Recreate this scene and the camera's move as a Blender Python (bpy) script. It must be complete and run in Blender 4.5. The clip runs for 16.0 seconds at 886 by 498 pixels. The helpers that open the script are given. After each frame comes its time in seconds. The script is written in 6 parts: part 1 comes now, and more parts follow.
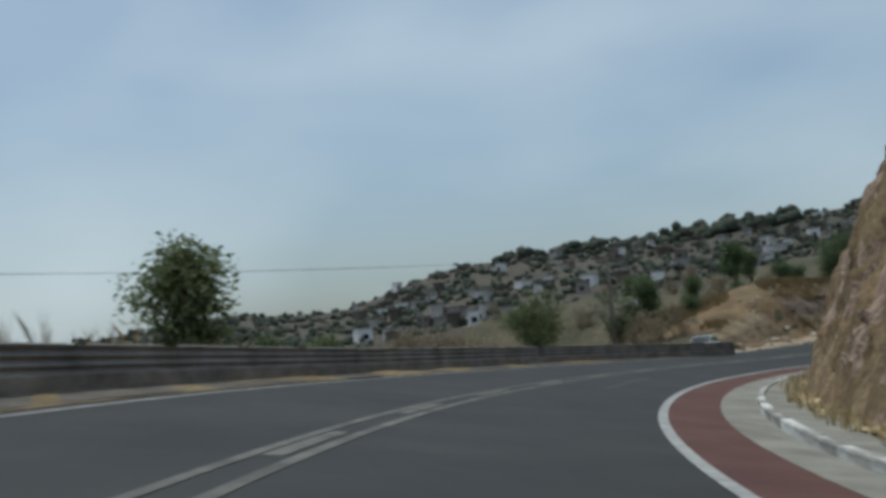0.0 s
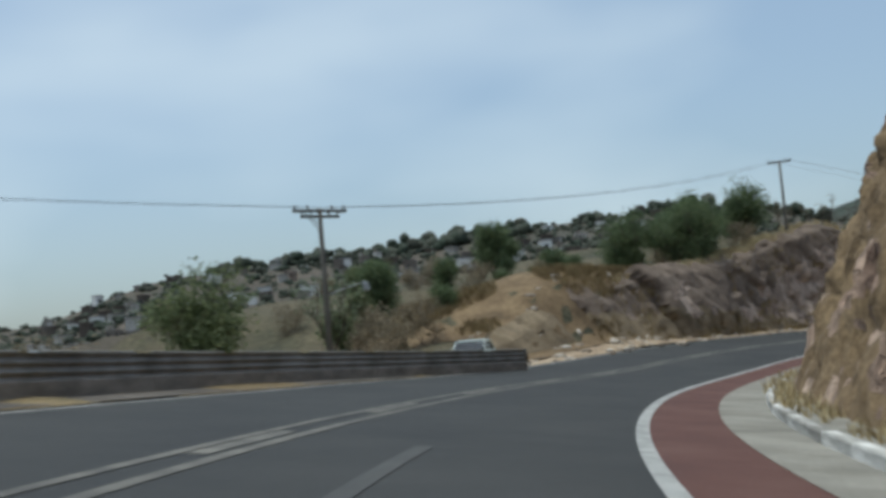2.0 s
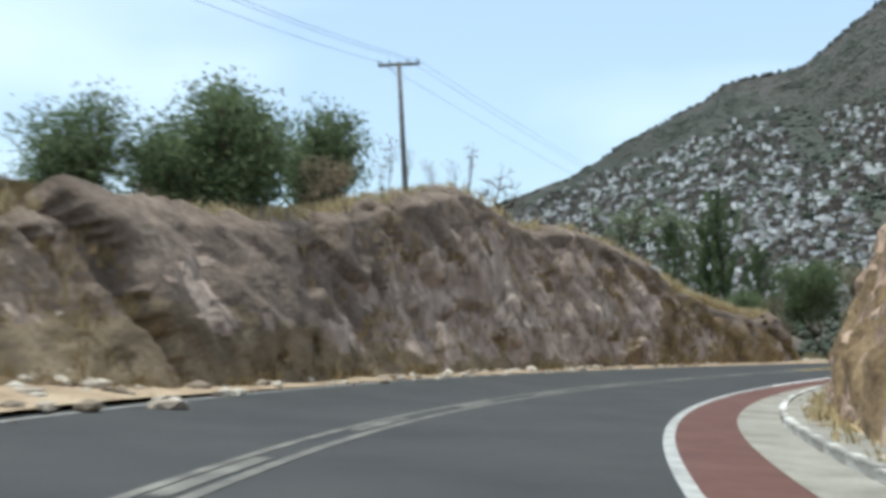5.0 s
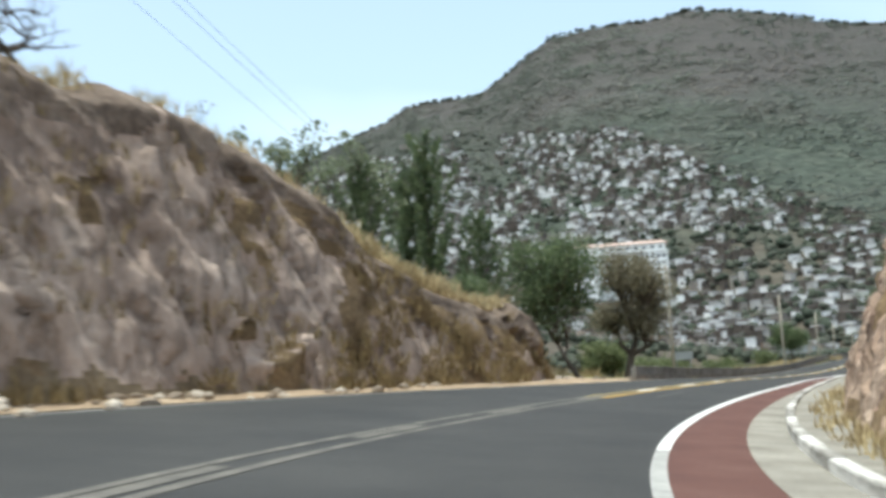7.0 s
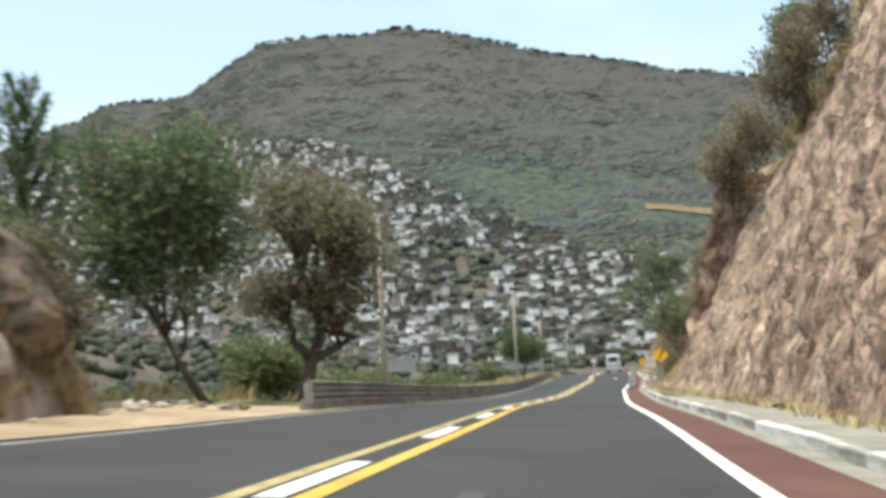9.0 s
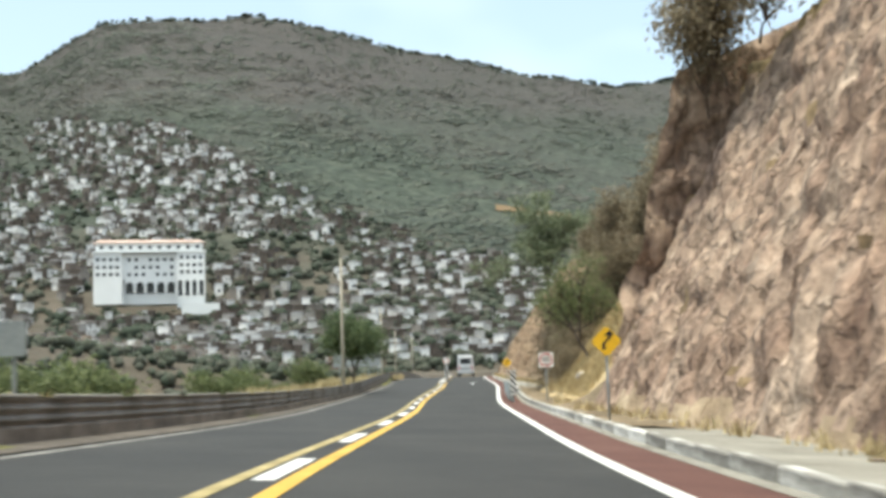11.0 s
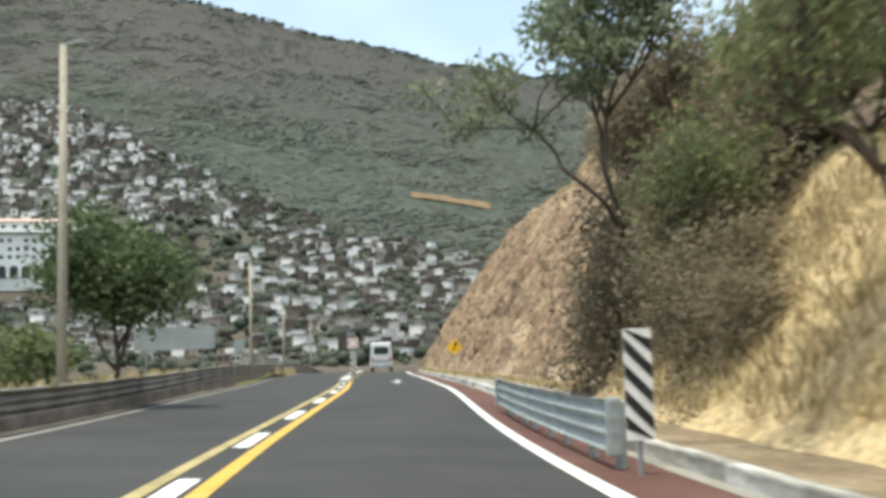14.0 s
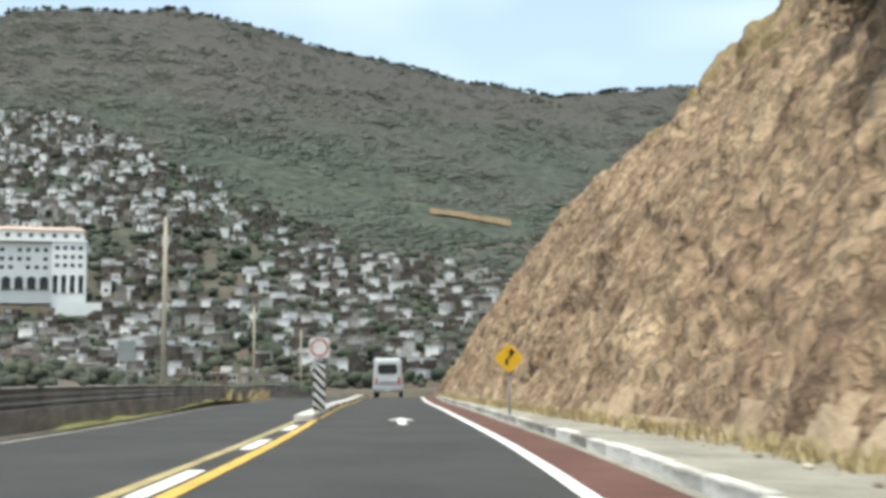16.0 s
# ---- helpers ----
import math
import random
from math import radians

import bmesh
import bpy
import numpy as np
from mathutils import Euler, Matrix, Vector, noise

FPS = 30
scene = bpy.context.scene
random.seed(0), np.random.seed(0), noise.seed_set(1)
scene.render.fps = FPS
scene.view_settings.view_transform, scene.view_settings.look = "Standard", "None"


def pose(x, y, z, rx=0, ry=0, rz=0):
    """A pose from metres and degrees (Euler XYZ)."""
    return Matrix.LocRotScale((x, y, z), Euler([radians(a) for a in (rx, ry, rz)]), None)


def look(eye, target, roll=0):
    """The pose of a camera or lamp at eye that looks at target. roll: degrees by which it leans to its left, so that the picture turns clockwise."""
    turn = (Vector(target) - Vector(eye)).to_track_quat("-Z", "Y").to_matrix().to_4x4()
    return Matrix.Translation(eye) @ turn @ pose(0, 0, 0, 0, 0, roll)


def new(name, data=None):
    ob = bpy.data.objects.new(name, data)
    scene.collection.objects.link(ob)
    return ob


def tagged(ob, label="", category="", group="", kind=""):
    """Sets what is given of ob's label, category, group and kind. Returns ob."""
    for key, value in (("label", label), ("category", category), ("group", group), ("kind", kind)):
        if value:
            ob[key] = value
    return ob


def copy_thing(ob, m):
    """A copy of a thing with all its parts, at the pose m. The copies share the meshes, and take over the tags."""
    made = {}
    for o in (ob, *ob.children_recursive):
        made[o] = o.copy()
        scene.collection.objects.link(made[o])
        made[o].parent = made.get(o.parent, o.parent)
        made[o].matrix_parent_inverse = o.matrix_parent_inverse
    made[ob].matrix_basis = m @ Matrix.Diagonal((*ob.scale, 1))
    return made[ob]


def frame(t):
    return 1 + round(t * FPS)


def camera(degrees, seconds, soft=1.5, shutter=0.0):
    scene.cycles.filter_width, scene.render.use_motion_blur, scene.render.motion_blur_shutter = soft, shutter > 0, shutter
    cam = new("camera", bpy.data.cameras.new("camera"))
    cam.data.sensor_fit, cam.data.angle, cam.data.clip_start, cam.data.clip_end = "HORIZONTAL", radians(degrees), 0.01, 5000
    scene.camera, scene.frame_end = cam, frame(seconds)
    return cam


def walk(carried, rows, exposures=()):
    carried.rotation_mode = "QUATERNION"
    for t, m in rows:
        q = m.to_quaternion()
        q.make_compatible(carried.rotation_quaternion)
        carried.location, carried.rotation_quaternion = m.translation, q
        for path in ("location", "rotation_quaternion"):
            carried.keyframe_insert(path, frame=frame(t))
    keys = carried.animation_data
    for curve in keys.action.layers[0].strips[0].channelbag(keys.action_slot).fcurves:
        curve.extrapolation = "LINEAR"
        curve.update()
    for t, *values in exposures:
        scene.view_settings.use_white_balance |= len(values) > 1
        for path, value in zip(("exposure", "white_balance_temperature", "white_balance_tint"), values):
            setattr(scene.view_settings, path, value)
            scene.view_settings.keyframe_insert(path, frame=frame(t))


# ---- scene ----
cam = camera(41.9, 16.0, soft=3.8, shutter=0.4)
PATH = [
    (0, (0.00, 0.00, 1.94), (-0.10, 9.95, 2.90), -4.37),
    (0.5, (0.34, 8.30, 1.87), (0.76, 18.25, 2.84), -5.16),
    (1, (1.24, 16.58, 1.78), (2.27, 26.48, 2.72), -4.90),
    (1.5, (2.70, 24.79, 1.69), (4.39, 34.61, 2.61), -5.22),
    (2, (4.66, 32.91, 1.62), (6.90, 42.61, 2.56), -4.84),
    (2.5, (7.01, 40.88, 1.55), (9.81, 50.43, 2.52), -3.67),
    (3, (9.77, 48.61, 1.51), (13.21, 57.95, 2.49), -3.71),
    (4, (16.68, 63.41, 1.51), (21.33, 72.21, 2.55), -3.40),
    (4.75, (23.18, 73.88, 1.56), (28.67, 82.17, 2.62), -3.18),
    (5.5, (30.88, 83.73, 1.61), (37.18, 91.42, 2.70), -3.02),
    (6, (36.75, 89.91, 1.62), (43.60, 97.11, 2.73), -2.98),
    (6.5, (43.17, 95.72, 1.61), (50.49, 102.45, 2.71), -3.14),
    (7, (49.95, 101.08, 1.57), (57.71, 107.29, 2.66), -3.53),
    (7.5, (56.96, 105.87, 1.50), (65.10, 111.57, 2.61), -3.57),
    (8, (64.05, 110.03, 1.45), (72.54, 115.19, 2.57), -3.46),
    (8.5, (71.13, 113.57, 1.43), (79.94, 118.16, 2.53), -3.27),
    (9, (78.21, 116.57, 1.44), (87.29, 120.61, 2.52), -3.20),
    (9.5, (85.28, 119.16, 1.43), (94.54, 122.77, 2.52), -3.90),
    (10, (92.20, 121.44, 1.42), (101.57, 124.77, 2.50), -2.76),
    (11, (105.99, 125.98, 1.25), (115.53, 128.79, 2.29), -1.85),
    (11.75, (116.26, 129.09, 1.12), (125.89, 131.58, 2.17), -1.49),
    (12.5, (126.54, 132.14, 0.99), (136.22, 134.39, 2.05), -1.06),
    (13, (133.36, 134.05, 0.93), (143.05, 136.28, 1.99), -0.46),
    (13.5, (140.22, 135.98, 0.86), (149.93, 138.12, 1.88), -0.34),
    (14, (147.25, 137.91, 0.83), (156.98, 139.99, 1.82), -1.59),
    (14.5, (154.31, 139.69, 0.85), (164.02, 141.78, 1.92), -1.15),
    (15, (161.39, 141.40, 0.84), (171.10, 143.51, 1.94), -1.87),
    (15.5, (168.51, 143.14, 0.87), (178.19, 145.34, 2.01), -0.94),
    (16, (175.63, 144.90, 0.91), (185.31, 147.12, 2.10), -0.78),
]
walk(cam, [(t, look(eye, target, roll)) for t, eye, target, roll in PATH],
     exposures=[(0, -0.88, 6000, 0), (1.5, -0.68, 6000, 0), (3.0, -0.38, 6000, 0), (5.5, 0.3, 6150, 0), (7, 0.42, 6350, 0), (9.5, 0.52, 6750, 0), (12.5, 0.5, 6800, 0), (16, 0.4, 6700, 0)])

# ---- world and sun ----
SUN_AZ, SUN_EL = -72.0, 77.0          # degrees clockwise from +y, and above the horizon
world = bpy.data.worlds.new("sky")
scene.world = world
world.use_nodes = True
wn, wl = world.node_tree.nodes, world.node_tree.links
wn.clear()
sky = wn.new("ShaderNodeTexSky")
sky.sky_type, sky.sun_disc = "NISHITA", False
sky.sun_elevation, sky.sun_rotation = radians(SUN_EL), radians(SUN_AZ)
sky.air_density, sky.dust_density, sky.ozone_density = 1.0, 3.2, 1.2
wco, wmap = wn.new("ShaderNodeTexCoord"), wn.new("ShaderNodeMapping")
wmap.inputs["Scale"].default_value = (1.0, 1.0, 2.4)
wno, wra = wn.new("ShaderNodeTexNoise"), wn.new("ShaderNodeValToRGB")
wno.inputs["Scale"].default_value, wno.inputs["Detail"].default_value, wno.inputs["Roughness"].default_value = 2.6, 3.0, 0.42
wra.color_ramp.elements[0].position, wra.color_ramp.elements[1].position = 0.4, 0.82
wra.color_ramp.elements[0].color = (0.16, 0.16, 0.16, 1)
wra.color_ramp.elements[1].color = (0.8, 0.8, 0.8, 1)
wmix = wn.new("ShaderNodeMixRGB")
wmix.inputs["Color2"].default_value = (5.6, 5.9, 6.2, 1)
wbg, wout = wn.new("ShaderNodeBackground"), wn.new("ShaderNodeOutputWorld")
wbg.inputs["Strength"].default_value = 0.21
wl.new(wco.outputs["Generated"], wmap.inputs["Vector"])
wl.new(wmap.outputs["Vector"], wno.inputs["Vector"])
wl.new(wno.outputs["Fac"], wra.inputs["Fac"])
wl.new(wra.outputs["Color"], wmix.inputs["Fac"])
wl.new(sky.outputs["Color"], wmix.inputs["Color1"])
wl.new(wmix.outputs["Color"], wbg.inputs["Color"])
wl.new(wbg.outputs["Background"], wout.inputs["Surface"])
sun_data = bpy.data.lights.new("sun", "SUN")
sun_data.energy, sun_data.angle, sun_data.color = 2.9, radians(0.6), (1.0, 0.95, 0.87)
sun = new("sun", sun_data)
sun_dir = Vector((math.sin(radians(SUN_AZ)) * math.cos(radians(SUN_EL)), math.cos(radians(SUN_AZ)) * math.cos(radians(SUN_EL)), math.sin(radians(SUN_EL))))
sun.matrix_world = look(sun_dir * 100, (0, 0, 0))


# ---- materials ----
def material(name, stops, scale=1.0, rough=0.9, metal=0.0, bump=0.3, bump_scale=12.0, fine=0.25, space="Object", stretch=(1, 1, 1), island=0.0, objrand=0.0, detail=6.0, spec=0.3, cracks=0.0):
    """A surface whose colour wanders through the stops at one scale, with grain at a second one."""
    m = bpy.data.materials.new(name)
    m.use_nodes = True
    n, l = m.node_tree.nodes, m.node_tree.links
    bsdf = n["Principled BSDF"]
    bsdf.inputs["Roughness"].default_value, bsdf.inputs["Metallic"].default_value = rough, metal
    bsdf.inputs["Specular IOR Level"].default_value = spec
    co, mp = n.new("ShaderNodeTexCoord"), n.new("ShaderNodeMapping")
    mp.inputs["Scale"].default_value = stretch
    l.new(co.outputs[space], mp.inputs["Vector"])
    big, ramp = n.new("ShaderNodeTexNoise"), n.new("ShaderNodeValToRGB")
    big.inputs["Scale"].default_value, big.inputs["Detail"].default_value, big.inputs["Roughness"].default_value = scale, detail, 0.6
    l.new(mp.outputs["Vector"], big.inputs["Vector"])
    fac = big.outputs["Fac"]
    while len(ramp.color_ramp.elements) < len(stops):
        ramp.color_ramp.elements.new(0.5)
    for i, colour in enumerate(stops):
        ramp.color_ramp.elements[i].position = 0.3 + 0.4 * i / max(1, len(stops) - 1)
        ramp.color_ramp.elements[i].color = (*colour, 1)
    if island or objrand:
        src = n.new("ShaderNodeNewGeometry").outputs["Random Per Island"] if island else n.new("ShaderNodeObjectInfo").outputs["Random"]
        add = n.new("ShaderNodeMath")
        add.operation = "MULTIPLY_ADD"
        l.new(src, add.inputs[0])
        add.inputs[1].default_value = island or objrand
        off = n.new("ShaderNodeMath")
        off.operation = "SUBTRACT"
        l.new(fac, off.inputs[0])
        off.inputs[1].default_value = (island or objrand) / 2
        l.new(off.outputs[0], add.inputs[2])
        fac = add.outputs[0]
    l.new(fac, ramp.inputs["Fac"])
    grain = n.new("ShaderNodeTexNoise")
    grain.inputs["Scale"].default_value, grain.inputs["Detail"].default_value = bump_scale, 8.0
    l.new(mp.outputs["Vector"], grain.inputs["Vector"])
    tone = n.new("ShaderNodeMapRange")
    tone.inputs["To Min"].default_value, tone.inputs["To Max"].default_value = 1 - fine, 1 + fine
    tone.inputs["From Min"].default_value, tone.inputs["From Max"].default_value = 0.3, 0.7
    l.new(grain.outputs["Fac"], tone.inputs["Value"])
    mul = n.new("ShaderNodeVectorMath")
    mul.operation = "SCALE"
    l.new(ramp.outputs["Color"], mul.inputs[0])
    l.new(tone.outputs["Result"], mul.inputs["Scale"])
    colour, relief = mul.outputs["Vector"], grain.outputs["Fac"]
    if cracks:
        warp, vor, cut = n.new("ShaderNodeVectorMath"), n.new("ShaderNodeTexVoronoi"), n.new("ShaderNodeMapRange")
        warp.operation = "MULTIPLY_ADD"
        l.new(grain.outputs["Color"], warp.inputs[0])
        warp.inputs[1].default_value = (0.9, 0.9, 0.9)
        l.new(mp.outputs["Vector"], warp.inputs[2])
        vor.feature = "DISTANCE_TO_EDGE"
        vor.inputs["Scale"].default_value = cracks
        l.new(warp.outputs["Vector"], vor.inputs["Vector"])
        cut.inputs["From Min"].default_value, cut.inputs["From Max"].default_value = 0.0, 0.12
        cut.inputs["To Min"].default_value = 0.68
        l.new(vor.outputs["Distance"], cut.inputs["Value"])
        dark, add = n.new("ShaderNodeVectorMath"), n.new("ShaderNodeMath")
        dark.operation = "SCALE"
        l.new(colour, dark.inputs[0])
        l.new(cut.outputs["Result"], dark.inputs["Scale"])
        l.new(relief, add.inputs[0])
        l.new(cut.outputs["Result"], add.inputs[1])
        colour, relief = dark.outputs["Vector"], add.outputs[0]
    l.new(colour, bsdf.inputs["Base Color"])
    if bump:
        b = n.new("ShaderNodeBump")
        b.inputs["Strength"].default_value, b.inputs["Distance"].default_value = bump, 0.5 / bump_scale
        l.new(relief, b.inputs["Height"])
        l.new(b.outputs["Normal"], bsdf.inputs["Normal"])
    return m


def slopes(name):
    """Wooded mountain: green lower woods, mauve-brown dry woods above, bare earth between the houses of the lower slopes."""
    m = material(name, [(0.032, 0.042, 0.031), (0.045, 0.056, 0.042), (0.058, 0.066, 0.05)], 0.03, 0.95, bump=0.8, bump_scale=0.12, fine=0.5, detail=12)
    n, l = m.node_tree.nodes, m.node_tree.links
    bsdf = n["Principled BSDF"]
    green = bsdf.inputs["Base Color"].links[0].from_socket
    geo, sep = n.new("ShaderNodeNewGeometry"), n.new("ShaderNodeSeparateXYZ")
    l.new(geo.outputs["Position"], sep.inputs["Vector"])

    def patchy(scale, detail, spread):
        """Height shifted by a broad noise."""
        tex, add = n.new("ShaderNodeTexNoise"), n.new("ShaderNodeMath")
        tex.inputs["Scale"].default_value, tex.inputs["Detail"].default_value = scale, detail
        l.new(geo.outputs["Position"], tex.inputs["Vector"])
        add.operation = "MULTIPLY_ADD"
        add.inputs[1].default_value = spread
        l.new(tex.outputs["Fac"], add.inputs[0])
        l.new(sep.outputs["Z"], add.inputs[2])
        return add.outputs[0]

    def layer(under, height, low, high, colour_a, colour_b, grain):
        fac, tone, mixed, over = n.new("ShaderNodeMapRange"), n.new("ShaderNodeTexNoise"), n.new("ShaderNodeMixRGB"), n.new("ShaderNodeMixRGB")
        fac.inputs["From Min"].default_value, fac.inputs["From Max"].default_value = low, high
        l.new(height, fac.inputs["Value"])
        tone.inputs["Scale"].default_value, tone.inputs["Detail"].default_value = grain, 10.0
        l.new(geo.outputs["Position"], tone.inputs["Vector"])
        mixed.inputs["Color1"].default_value, mixed.inputs["Color2"].default_value = (*colour_a, 1), (*colour_b, 1)
        l.new(tone.outputs["Fac"], mixed.inputs["Fac"])
        l.new(fac.outputs["Result"], over.inputs["Fac"])
        l.new(under, over.inputs["Color1"])
        l.new(mixed.outputs["Color"], over.inputs["Color2"])
        return over.outputs["Color"]

    top = layer(green, patchy(0.006, 6.0, 320.0), 300.0, 520.0, (0.036, 0.036, 0.033), (0.08, 0.072, 0.066), 0.05)
    base = layer(top, patchy(0.02, 6.0, -150.0), 30.0, -45.0, (0.05, 0.045, 0.035), (0.135, 0.112, 0.086), 0.06)
    l.new(base, bsdf.inputs["Base Color"])
    return m


def leafy(name, stops):
    """Leaves: a little light comes through."""
    m = material(name, stops, scale=0.9, rough=0.7, bump=0, bump_scale=20, fine=0.3, island=0.5)
    n, l = m.node_tree.nodes, m.node_tree.links
    bsdf, out = n["Principled BSDF"], n["Material Output"]
    tr, mix = n.new("ShaderNodeBsdfTranslucent"), n.new("ShaderNodeMixShader")
    mix.inputs["Fac"].default_value = 0.48
    src = bsdf.inputs["Base Color"].links[0].from_socket
    l.new(src, tr.inputs["Color"])
    l.new(bsdf.outputs["BSDF"], mix.inputs[1])
    l.new(tr.outputs["BSDF"], mix.inputs[2])
    l.new(mix.outputs["Shader"], out.inputs["Surface"])
    return m


